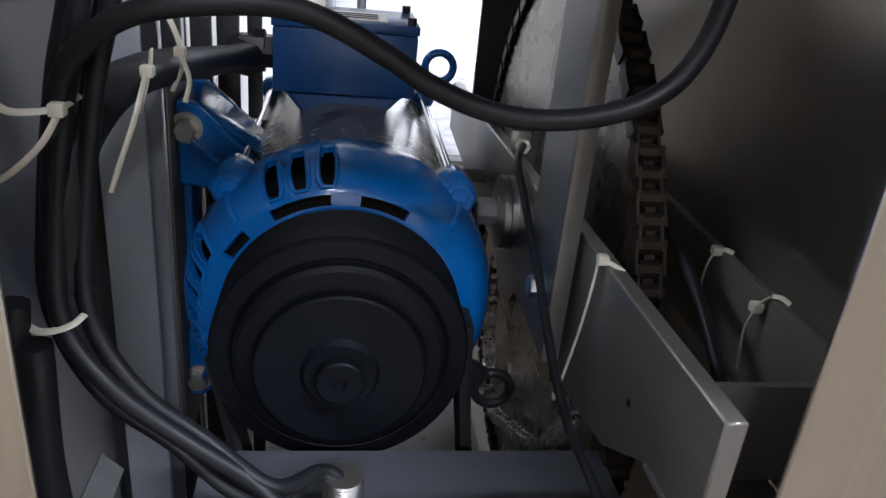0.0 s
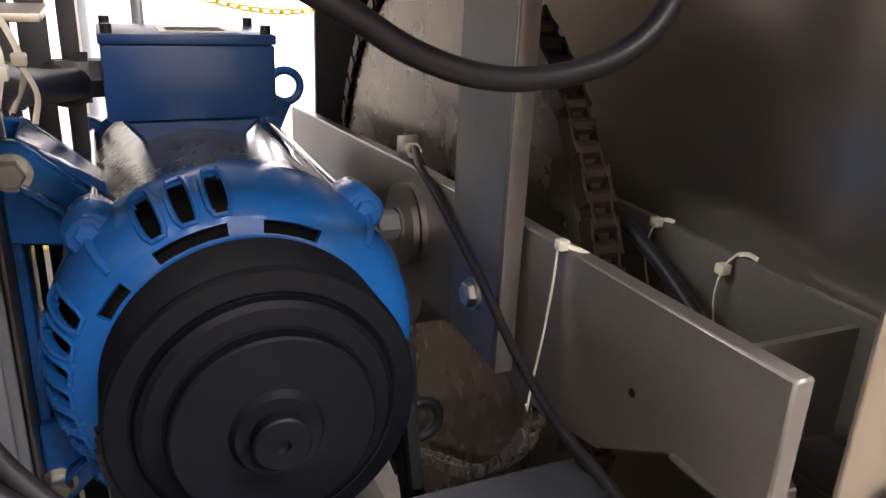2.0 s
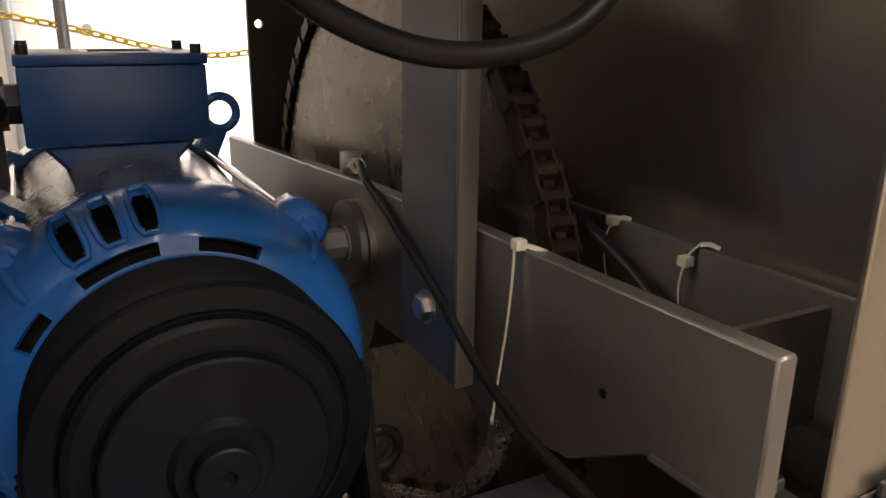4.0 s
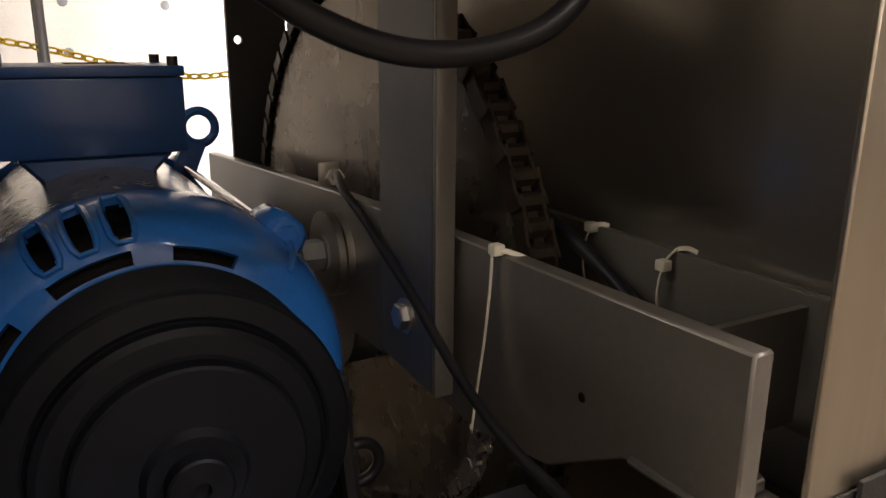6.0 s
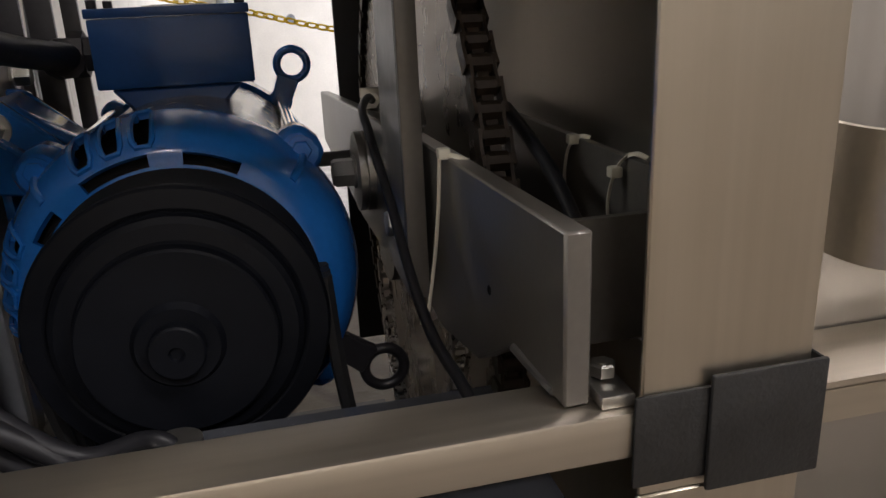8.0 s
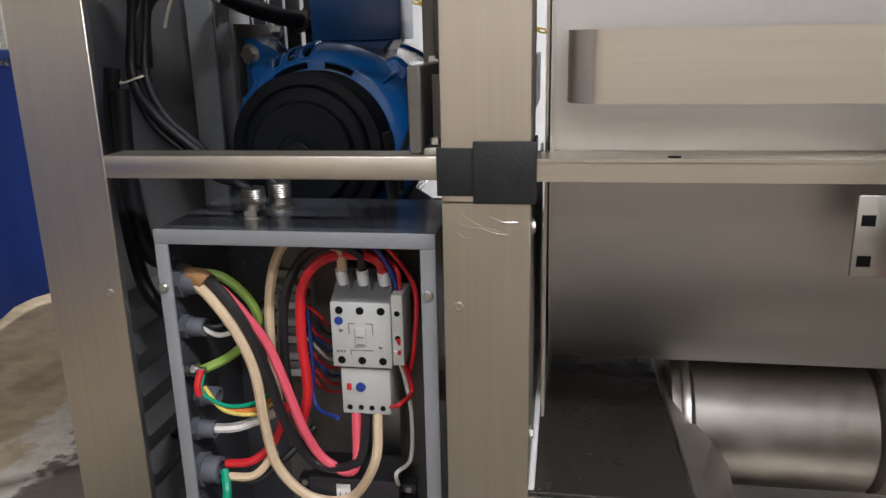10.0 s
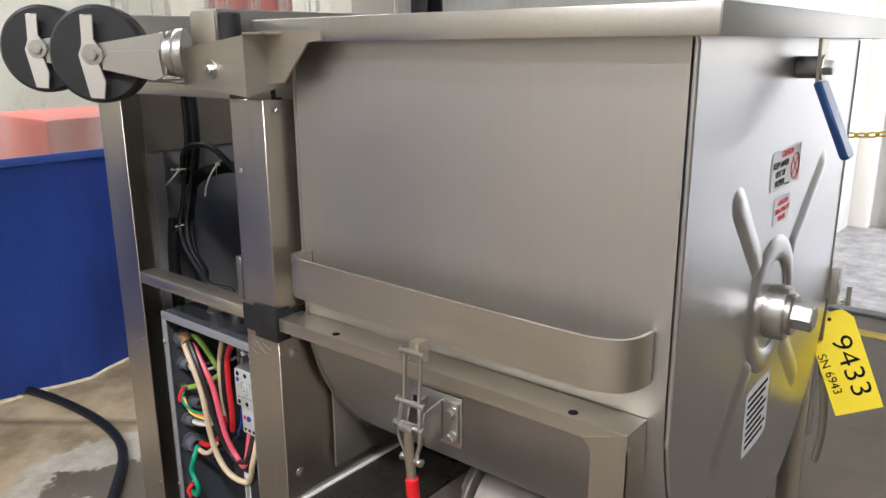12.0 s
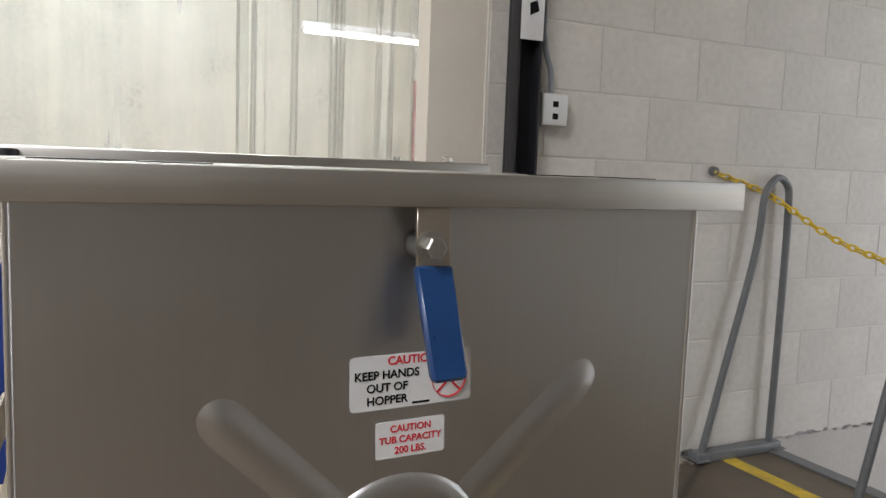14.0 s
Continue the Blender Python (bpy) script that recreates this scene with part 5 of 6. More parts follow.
cable("power_cable", [(-0.112, 0.362, 0.80), (-0.113, 0.362, 0.85), (-0.106, 0.356, 0.892), (-0.092, 0.350, 0.918), (-0.064, 0.345, 0.9365), (-0.018, 0.345, 0.943), (0.010, 0.345, 0.939), (0.041, 0.345, 0.924), (0.060, 0.345, 0.913), (0.085, 0.345, 0.904), (0.110, 0.345, 0.901), (0.137, 0.345, 0.904), (0.161, 0.345, 0.913), (0.178, 0.345, 0.930), (0.188, 0.345, 0.962), (0.193, 0.345, 1.03)], 0.0052, "thick black power cable looping across the bay", None, 14)
cable("motor_cable", [(-0.11, 0.36, 0.80), (-0.108, 0.37, 0.86), (-0.098, 0.42, 0.885), (-0.09, 0.50, 0.880), (-0.088, 0.58, 0.867), (-0.075, 0.66, 0.855), (-0.062, 0.705, 0.850)], 0.0115, "thick black motor cable tied to the bundle", None, 14)
gl = thing("cable_gland", (-0.055, 0.73, 0.85), "black plastic cable gland on the terminal box", "cable gland")
part("body", rod((-0.075, 0.735, 0.850), (-0.043, 0.735, 0.850), 0.016, 6), BLACKPAINT_SHADE, gl)
part("nut", rod((-0.062, 0.735, 0.850), (-0.052, 0.735, 0.850), 0.0195, 8), BLACKPAINT_SHADE, gl)
part("elbow", hose([(-0.062, 0.705, 0.846), (-0.072, 0.72, 0.845), (-0.075, 0.735, 0.850), (-0.07, 0.735, 0.850)], 0.014, 10), BLACKPAINT_SHADE, gl)
for i, (dx, dy) in enumerate(((0, 0), (0.011, 0.006), (-0.009, 0.012), (0.004, 0.02))):
    ex, ey = ((0.014, 0.320), (0.0286, 0.352))[i % 2]
    cable("control_cable", [(-0.092 + dx, 0.36 + dy, 1.045), (-0.090 + dx, 0.36 + dy, 0.955), (-0.102 + dx, 0.36 + dy, 0.90), (-0.111 + dx, 0.355 + dy, 0.84), (-0.110 + dx, 0.342 + dy, 0.790), (-0.088 + dx, 0.333 + dy, 0.758 - 0.006 * i), (-0.054 + dx, 0.330 + dy, 0.728 - 0.006 * i), (-0.020 + dx, 0.326, 0.704 - 0.004 * i), (ex - 0.014, ey - 0.003, 0.690), (ex - 0.003, ey, 0.682), (ex, ey, 0.664)], 0.0050 - 0.0004 * i, "black control cable in a tied bundle")
cable("control_cable", [(-0.13, 0.34, 0.80), (-0.135, 0.335, 0.74), (-0.13, 0.33, 0.66), (-0.12, 0.33, 0.58), (-0.09, 0.32, 0.55), (-0.062, 0.31, 0.545)], 0.008, "black cable running down to the electrical box")
cable("control_cable", [(-0.122, 0.335, 0.78), (-0.122, 0.33, 0.70), (-0.112, 0.33, 0.62), (-0.09, 0.33, 0.602), (-0.062, 0.30, 0.598)], 0.0095, "black cable running down to the electrical box")
cable("control_cable", [(-0.095, 0.56, 1.03), (-0.1, 0.57, 0.97), (-0.112, 0.60, 0.93), (-0.115, 0.64, 0.90)], 0.0048, "black cable hanging from the top")
cable("sensor_cable", [(0.1755, 0.624, 0.805), (0.168, 0.600, 0.812), (0.158, 0.565, 0.808), (0.1565, 0.530, 0.797), (0.1565, 0.500, 0.783), (0.157, 0.460, 0.764), (0.157, 0.420, 0.742), (0.157, 0.388, 0.728), (0.158, 0.354, 0.717), (0.163, 0.32, 0.708), (0.17, 0.28, 0.690)], 0.0031, "thin black sensor cable along the plate")
sen = thing("sensor_fitting", (0.163, 0.59, 0.80), "small steel cable fitting on the bearer", "fitting")
part("nut", rod((0.1730, 0.616, 0.8075), (0.1765, 0.632, 0.8030), 0.0068, 6), ZINC, sen)
part("bracket", box((0.1660, 0.632, 0.7990), (0.1830, 0.6355, 0.816), 0.001), ZINC, sen)
cable("sensor_cable", [(0.236, 0.47, 0.815), (0.236, 0.42, 0.800), (0.235, 0.38, 0.785), (0.232, 0.34, 0.765), (0.225, 0.30, 0.745)], 0.0042, "thin black cable inside the bearer channel")
cable("floor_cable", [(-0.35, 0.25, FLOOR + 0.012), (-0.62, 0.42, FLOOR + 0.012), (-0.95, 0.44, FLOOR + 0.012), (-1.3, 0.36, FLOOR + 0.012), (-1.6, 0.2, FLOOR + 0.012)], 0.012, "black cable lying on the concrete floor")


def zip_tie(loop, tail, head, label="cream nylon cable tie with a loose tail"):
    ob = thing("cable_tie", loop[0], label, "cable tie", "cable ties")
    part("band", hose(loop, 0.0019, 6, 6, None, False, 0.4), NYLON, ob)
    part("tail", hose(tail, 0.0017, 6, 6, None, False, 0.35), NYLON, ob)
    h = Vector(head)
    part("head", box(h - Vector((0.0034, 0.0034, 0.0030)), h + Vector((0.0034, 0.0034, 0.0030)), 0.001), NYLON, ob)


zip_tie([(0.1775, 0.409, 0.800), (0.1760, 0.408, 0.78), (0.1730, 0.408, 0.75), (0.1680, 0.407, 0.720), (0.1640, 0.404, 0.704), (0.1600, 0.398, 0.709)], [(0.1795, 0.407, 0.8015), (0.185, 0.402, 0.8005), (0.190, 0.397, 0.7985)], (0.1795, 0.408, 0.8015))
zip_tie([(0.2670, 0.437, 0.797), (0.2640, 0.438, 0.788), (0.2620, 0.436, 0.772), (0.2640, 0.430, 0.752)], [(0.2690, 0.436, 0.7985), (0.2725, 0.433, 0.7995), (0.2755, 0.430, 0.7985)], (0.2675, 0.437, 0.7975))
zip_tie([(0.2700, 0.370, 0.7995), (0.2650, 0.373, 0.792), (0.2600, 0.372, 0.775), (0.2590, 0.366, 0.752)], [(0.2700, 0.370, 0.7995), (0.2735, 0.366, 0.8005), (0.2770, 0.362, 0.7985)], (0.2640, 0.373, 0.7905))
zip_tie([(-0.130, 0.350, 0.893), (-0.118, 0.340, 0.892), (-0.102, 0.345, 0.893), (-0.10, 0.37, 0.893)], [(-0.10, 0.345, 0.893), (-0.106, 0.335, 0.880), (-0.118, 0.330, 0.868), (-0.128, 0.330, 0.862)], (-0.101, 0.344, 0.893))
zip_tie([(-0.130, 0.345, 0.787), (-0.118, 0.337, 0.786), (-0.104, 0.337, 0.79), (-0.098, 0.35, 0.793)], [(-0.130, 0.345, 0.787), (-0.136, 0.345, 0.786), (-0.14, 0.345, 0.784)], (-0.128, 0.342, 0.786))
zip_tie([(-0.088, 0.490, 0.921), (-0.079, 0.488, 0.90), (-0.077, 0.488, 0.885), (-0.084, 0.489, 0.868)], [(-0.078, 0.487, 0.892), (-0.072, 0.48, 0.878), (-0.074, 0.475, 0.865)], (-0.078, 0.487, 0.893))
zip_tie([(-0.080, 0.425, 0.905), (-0.078, 0.413, 0.90), (-0.080, 0.408, 0.888), (-0.084, 0.41, 0.875)], [(-0.079, 0.41, 0.898), (-0.083, 0.395, 0.876), (-0.09, 0.39, 0.855), (-0.096, 0.39, 0.838)], (-0.079, 0.411, 0.897))

# ---- electrical box ----
BX0, BX1, BY0, BY1, BZ0, BZ1 = -0.059, 0.203, 0.257, 0.405, 0.19, 0.657
ebox = thing("electrical_box", (0.07, 0.33, BZ0), "open grey electrical box full of wiring", "electrical box")
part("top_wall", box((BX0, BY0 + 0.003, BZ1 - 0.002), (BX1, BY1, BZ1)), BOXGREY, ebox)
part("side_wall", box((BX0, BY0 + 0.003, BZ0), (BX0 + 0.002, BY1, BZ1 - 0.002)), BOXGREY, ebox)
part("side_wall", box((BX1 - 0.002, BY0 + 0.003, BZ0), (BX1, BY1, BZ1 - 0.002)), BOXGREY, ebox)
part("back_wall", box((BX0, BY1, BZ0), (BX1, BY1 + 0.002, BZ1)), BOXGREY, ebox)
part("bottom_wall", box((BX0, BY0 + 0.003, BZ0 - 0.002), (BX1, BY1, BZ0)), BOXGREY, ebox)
part("mounting_plate", box((0.0, BY1 - 0.012, BZ0 + 0.02), (BX1 - 0.012, BY1 - 0.009, BZ1 - 0.02)), PLATE, ebox, "pale grey mounting plate")
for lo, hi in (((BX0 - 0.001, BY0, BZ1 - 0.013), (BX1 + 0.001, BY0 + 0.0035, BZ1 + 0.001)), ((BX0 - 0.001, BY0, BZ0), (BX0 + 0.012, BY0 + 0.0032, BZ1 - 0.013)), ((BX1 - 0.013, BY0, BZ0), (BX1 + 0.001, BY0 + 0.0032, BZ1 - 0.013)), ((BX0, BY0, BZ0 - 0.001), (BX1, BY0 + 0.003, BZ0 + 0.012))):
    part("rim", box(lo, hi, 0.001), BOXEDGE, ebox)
for x, z in ((BX0 + 0.004, 0.602), (BX1 - 0.006, 0.602), (BX0 + 0.004, 0.318)):
    part("screw", lathe([(0.0046, 0), (0.0046, 0.002), (0.0034, 0.0032)], (x, BY0, z), (0, -1, 0), 14), ZINC, ebox)
for x, y in ((0.014, 0.320), (0.0286, 0.352)):
    cn = thing("conduit_connector", (x, y, BZ1), "bright knurled conduit connector on the electrical box", "connector")
    part("washer", lathe([(0.0155, 0.0), (0.0155, 0.002)], (x, y, BZ1), (0, 0, 1), 24), ZINC, cn)
    part("nut", lathe([(0.0125, 0.002), (0.0125, 0.007)], (x, y, BZ1), (0, 0, 1), 6), ZINC, cn)
    part("inner_locknut", lathe([(0.0150, -0.0030), (0.0150, -0.0075), (0.0125, -0.0085)], (x, y, BZ1), (0, 0, 1), 8), ZINC, cn)
    part("nipple", rod((x, y, BZ1 - 0.0085), (x, y, BZ1 - 0.020), 0.0105, 20, None, 0.0008), ZINC, cn)
    part("barrel", lathe([(0.0105, 0.007), (0.0105, 0.013), (0.0115, 0.014)] + [(0.0118 - 0.0008 * (i % 2), 0.0140 + 0.0012 * i) for i in range(13)], (x, y, BZ1), (0, 0, 1), 28), ZINC, cn)


def gland(z, y, r):
    ob = thing("panel_gland", (BX0 + 0.002, y, z), "grey locknut and gland through the box wall", "cable gland")
    part("locknut", rod((BX0 + 0.002, y, z), (BX0 + 0.009, y, z), r, 8), GLAND, ob)
    part("bush", lathe([(r * 0.78, 0), (r * 0.74, 0.016), (r * 0.5, 0.0165), (r * 0.5, 0.003)], (BX0 + 0.009, y, z), (1, 0, 0), 24), GLAND, ob)


for z, y, r in ((0.598, 0.290, 0.0175), (0.551, 0.287, 0.0125), (0.470, 0.300, 0.0125), (0.440, 0.285, 0.0125), (0.392, 0.286, 0.0185)):
    gland(z, y, r)
for z in (0.510, 0.315):
    st = thing("earth_stud", (BX0 + 0.002, 0.276, z), "bolted earth stud on the box wall", "earth stud")
    part("stud", rod((BX0 + 0.002, 0.276, z), (BX0 + 0.026, 0.276, z), 0.0032, 10), ZINC, st)
    for k in (0.006, 0.013):
        part("nut", rod((BX0 + k, 0.276, z), (BX0 + k + 0.005, 0.276, z), 0.0072, 6), ZINC, st)
# contactor
FORE = Matrix.Translation((0.184, -0.2, 0.83)) @ Matrix.Scale(0.941, 4) @ Matrix.Translation((-0.184, 0.2, -0.83))


def bring_forward(ob):
    """Moves the meshes of a device on its stand-off rail nearer to the box opening."""
    for ch in ob.children:
        ch.data.transform(Matrix.Translation(-ob.location) @ FORE @ Matrix.Translation(ob.location))


con = thing("contactor", (0.12, 0.36, 0.49), "pale grey three-pole motor contactor", "contactor")
CX0, CX1, CY = 0.087, 0.150, 0.325
part("housing", box((CX0, CY, 0.492), (CX1, 0.36, 0.563), 0.0012), GREYPLASTIC, con)
part("rear_housing", box((CX0 + 0.001, 0.36, 0.480), (CX1 - 0.001, 0.392, 0.590), 0.001), DARKGREY, con)
part("terminal_block", prism([(CX0, CY + 0.003, 0.563), (CX0, 0.352, 0.578), (CX0, 0.36, 0.578), (CX0, 0.36, 0.563)], (CX1 - CX0, 0, 0), None, 0.0006), DARKGREY, con)
part("auxiliary_block", box((CX1 + 0.0006, CY + 0.003, 0.495), (CX1 + 0.0125, 0.37, 0.572), 0.001), GREYPLASTIC, con)
for x in (0.0965, 0.1185, 0.1405):
    for z in (0.555, 0.500):
        # terminal holes are black discs, their inner shade as colour
        part("terminal_hole", lathe([(0.0042, 0), (0.0042, 0.0006)], (x, CY, z), (0, -1, 0), 14), INK_HOLE, con)
    part("wall_rib", box((x + 0.009, CY + 0.006, 0.575), (x + 0.0105, 0.36, 0.588)), DARKGREY, con)
for z in (0.552, 0.525):
    part("terminal_hole", lathe([(0.003, 0), (0.003, 0.0006)], (CX1 + 0.0065, CY + 0.003, z), (0, -1, 0), 12), INK_HOLE, con)
part("maker_mark", lathe([(0.0046, 0), (0.0046, 0.0005)], (0.0955, CY, 0.5435), (0, -1, 0), 20), WIRES["blue"], con, "small blue round maker mark")
part("slider", box((0.113, CY - 0.0025, 0.518), (0.124, CY, 0.537), 0.0006), GREYPLASTIC, con)
for x0, x1, z0, z1 in ((0.1055, 0.1130, 0.5405, 0.5414), (0.1055, 0.1064, 0.5290, 0.5405), (0.1240, 0.1315, 0.5405, 0.5414), (0.1306, 0.1315, 0.5290, 0.5405), (0.1065, 0.1310, 0.5110, 0.5119), (0.1065, 0.1074, 0.5060, 0.5110)):
    part("groove", box((x0, CY - 0.0004, z0), (x1, CY - 0.00005, z1)), DARKGREY, con)
for z0, z1 in ((0.5262, 0.5274), (0.5185, 0.5193)):
    part("groove", box((0.1145, CY - 0.0029, z0), (0.1225, CY - 0.00245, z1)), DARKGREY, con)
for x, z in ((0.0975, 0.5335), (0.1390, 0.5160)):
    part("screw", lathe([(0.0022, 0), (0.0022, 0.0008), (0.0014, 0.0012)], (x, CY, z), (0, -1, 0), 10), ZINC, con)
for k in range(3):
    part("print_mark", box((0.0920 + 0.0034 * k, CY - 0.0002, 0.5085), (0.0944 + 0.0034 * k, CY - 0.00005, 0.5110)), DARKGREY, con)
bring_forward(con)
ovl = thing("overload_relay", (0.12, 0.36, 0.43), "pale grey overload relay below the contactor", "relay")
part("housing", box((0.093, 0.330, 0.436), (0.146, 0.39, 0.488), 0.0012), GREYPLASTIC, ovl)
part("reset_button", box((0.099, 0.3285, 0.464), (0.104, 0.330, 0.471), 0.0003), WIRES["red"], ovl, "small red reset button")
part("dial", lathe([(0.0052, 0), (0.0050, 0.002)], (0.114, 0.330, 0.4675), (0, -1, 0), 20), WIRES["blue"], ovl, "small blue dial")
for i in range(4):
    part("terminal_hole", lathe([(0.003, 0), (0.003, 0.0005)], (0.101 + 0.012 * i, 0.330, 0.4435), (0, -1, 0), 12), INK_HOLE, ovl)
bring_forward(ovl)
trf = thing("control_transformer", (0.09, 0.36, 0.26), "black control transformer with a white label", "transformer")
part("core", box((0.045, 0.335, 0.262), (0.150, 0.392, 0.352), 0.004), BLACKPAINT_SHADE, trf)
part("label_card", box((0.078, 0.3344, 0.268), (0.094, 0.3350, 0.345)), LABEL, trf, "white label with unreadable print")
for i in range(5):
    part("print_line", box((0.0815 + 0.0022 * i, 0.3341, 0.275 + 0.004 * (i % 2)), (0.0824 + 0.0022 * i, 0.3344, 0.335 - 0.01 * (i % 3))), INK_HOLE, trf)
for s, x in ((0, 0.030), (1, 0.150)):
    for i in range(4):
        part("terminal", box((x, 0.345, 0.275 + 0.019 * i), (x + 0.016, 0.362, 0.286 + 0.019 * i), 0.001), BLACKPAINT_SHADE, trf)
        part("terminal_screw", lathe([(0.0035, 0), (0.0035, 0.0015)], (x + 0.008, 0.345, 0.2805 + 0.019 * i), (0, -1, 0), 10), ZINC, trf)
bring_forward(trf)
dev_rail = thing("device_rail", (0.12, 0.385, 0.45), "zinc stand-off rail behind the contactor", "rail")
part("rail", box((0.100, 0.372, 0.33), (0.140, 0.394, 0.60), 0.001), ZINC, dev_rail)
strip = thing("terminal_strip", (0.01, 0.38, 0.47), "upright terminal strip crowded with thin wires", "terminal strip")
part("rail", box((0.002, 0.386, 0.46), (0.044, 0.3925, 0.58)), ZINC, strip)
for i in range(11):
    part("terminal", box((0.004, 0.362, 0.466 + 0.0098 * i), (0.042, 0.386, 0.4745 + 0.0098 * i), 0.0006), (GREYPLASTIC, DARKGREY)[i % 2], strip)
    part("terminal_screw", lathe([(0.003, 0), (0.003, 0.001)], (0.012, 0.362, 0.470 + 0.0098 * i), (0, -1, 0), 10), ZINC, strip)


def wire(colour, pts, r=0.0042):
    ob = thing("wire", pts[0], "%s insulated wire in the electrical box" % {"lime": "green and yellow", "cream": "cream"}.get(colour, colour), "wire", "box wires")
    pts = [FORE @ Vector(q) if q[0] > 0.085 and q[1] > 0.318 else Vector(q) for q in pts]
    part("insulation", hose(pts, r, 8, 7), WIRES[colour], ob)


W = wire
W("red", [(0.1405, 0.345, 0.585), (0.138, 0.335, 0.605), (0.118, 0.312, 0.622), (0.085, 0.305, 0.618), (0.063, 0.304, 0.590), (0.058, 0.304, 0.54), (0.060, 0.305, 0.48), (0.050, 0.31, 0.44)], 0.0052)
W("black", [(0.1185, 0.345, 0.585), (0.117, 0.338, 0.612), (0.090, 0.322, 0.626), (0.058, 0.315, 0.612), (0.040, 0.310, 0.57), (0.036, 0.31, 0.50), (0.042, 0.315, 0.44)], 0.0052)
W("cream", [(0.0965, 0.345, 0.585), (0.095, 0.342, 0.612), (0.068, 0.335, 0.636), (0.040, 0.325, 0.628), (0.026, 0.316, 0.59), (0.022, 0.312, 0.53), (0.024, 0.314, 0.46)], 0.0052)
W("cream", [(-0.042, 0.285, 0.600), (-0.020, 0.276, 0.586), (0.004, 0.274, 0.552), (0.018, 0.276, 0.51), (0.022, 0.280, 0.45), (0.030, 0.285, 0.40), (0.060, 0.29, 0.365), (0.10, 0.30, 0.360), (0.128, 0.32, 0.385), (0.130, 0.335, 0.435)], 0.0052)
W("black", [(-0.042, 0.292, 0.606), (-0.016, 0.282, 0.596), (0.012, 0.279, 0.556), (0.030, 0.282, 0.50), (0.044, 0.286, 0.445), (0.070, 0.295, 0.40), (0.110, 0.32, 0.385), (0.118, 0.335, 0.435)], 0.0052)
W("pink", [(-0.040, 0.296, 0.598), (-0.014, 0.288, 0.590), (0.014, 0.287, 0.558), (0.030, 0.289, 0.53), (0.046, 0.288, 0.485), (0.060, 0.289, 0.44), (0.078, 0.295, 0.405), (0.105, 0.32, 0.375), (0.106, 0.335, 0.435)], 0.0050)
W("lime", [(-0.040, 0.298, 0.604), (-0.018, 0.300, 0.600), (0.004, 0.305, 0.578), (0.010, 0.315, 0.55), (0.0, 0.325, 0.53), (-0.018, 0.30, 0.515), (-0.040, 0.278, 0.508)], 0.0048)
W("white", [(-0.040, 0.287, 0.551), (-0.020, 0.290, 0.542), (0.002, 0.31, 0.548), (0.012, 0.355, 0.556)], 0.0026)
W("black", [(-0.040, 0.289, 0.553), (-0.018, 0.292, 0.552), (0.004, 0.32, 0.560), (0.012, 0.355, 0.565)], 0.0026)
W("green", [(-0.030, 0.286, 0.392), (-0.022, 0.270, 0.375), (-0.026, 0.266, 0.35), (-0.010, 0.266, 0.325), (-0.020, 0.268, 0.302), (-0.040, 0.272, 0.300)], 0.0046)
W("red", [(-0.030, 0.292, 0.396), (0.0, 0.292, 0.402), (0.024, 0.30, 0.425), (0.034, 0.31, 0.46)], 0.0046)
W("cream", [(-0.030, 0.284, 0.386), (0.004, 0.284, 0.390), (0.026, 0.29, 0.415)], 0.0044)
W("black", [(-0.030, 0.288, 0.383), (0.002, 0.290, 0.380), (0.03, 0.30, 0.40), (0.06, 0.32, 0.43)], 0.0044)
W("green", [(-0.034, 0.272, 0.507), (-0.034, 0.266, 0.490), (-0.012, 0.272, 0.474), (0.010, 0.29, 0.470), (0.022, 0.32, 0.472)], 0.0022)
W("orange", [(-0.030, 0.272, 0.480), (-0.010, 0.275, 0.468), (0.012, 0.29, 0.464), (0.022, 0.32, 0.468)], 0.0022)
W("yellow", [(-0.034, 0.270, 0.495), (-0.015, 0.270, 0.470), (0.012, 0.285, 0.460), (0.022, 0.31, 0.462)], 0.0022)
W("red", [(-0.036, 0.272, 0.512), (-0.038, 0.265, 0.498), (-0.036, 0.264, 0.488)], 0.0036)
W("red", [(-0.036, 0.272, 0.318), (-0.040, 0.264, 0.306), (-0.034, 0.264, 0.294)], 0.0040)
W("white", [(-0.036, 0.286, 0.440), (-0.010, 0.290, 0.442), (0.020, 0.31, 0.448)], 0.0052)
W("red", [(0.1565, 0.345, 0.572), (0.158, 0.33, 0.598), (0.140, 0.315, 0.622), (0.120, 0.312, 0.636)], 0.0020)
W("red", [(0.157, 0.327, 0.525), (0.164, 0.315, 0.500), (0.172, 0.312, 0.54), (0.172, 0.315, 0.59), (0.15, 0.32, 0.625), (0.12, 0.33, 0.640)], 0.0022)
W("white", [(0.154, 0.328, 0.512), (0.160, 0.318, 0.485), (0.165, 0.315, 0.45), (0.162, 0.318, 0.40), (0.150, 0.325, 0.37), (0.148, 0.34, 0.345)], 0.0022)
W("red", [(0.157, 0.328, 0.512), (0.166, 0.318, 0.48), (0.158, 0.32, 0.455), (0.146, 0.33, 0.446)], 0.0024)
W("blue", [(0.154, 0.345, 0.572), (0.150, 0.33, 0.60), (0.13, 0.325, 0.63), (0.10, 0.33, 0.642)], 0.0024)
W("blue", [(0.05, 0.35, 0.55), (0.058, 0.33, 0.50), (0.062, 0.32, 0.455), (0.09, 0.32, 0.435)], 0.0020)
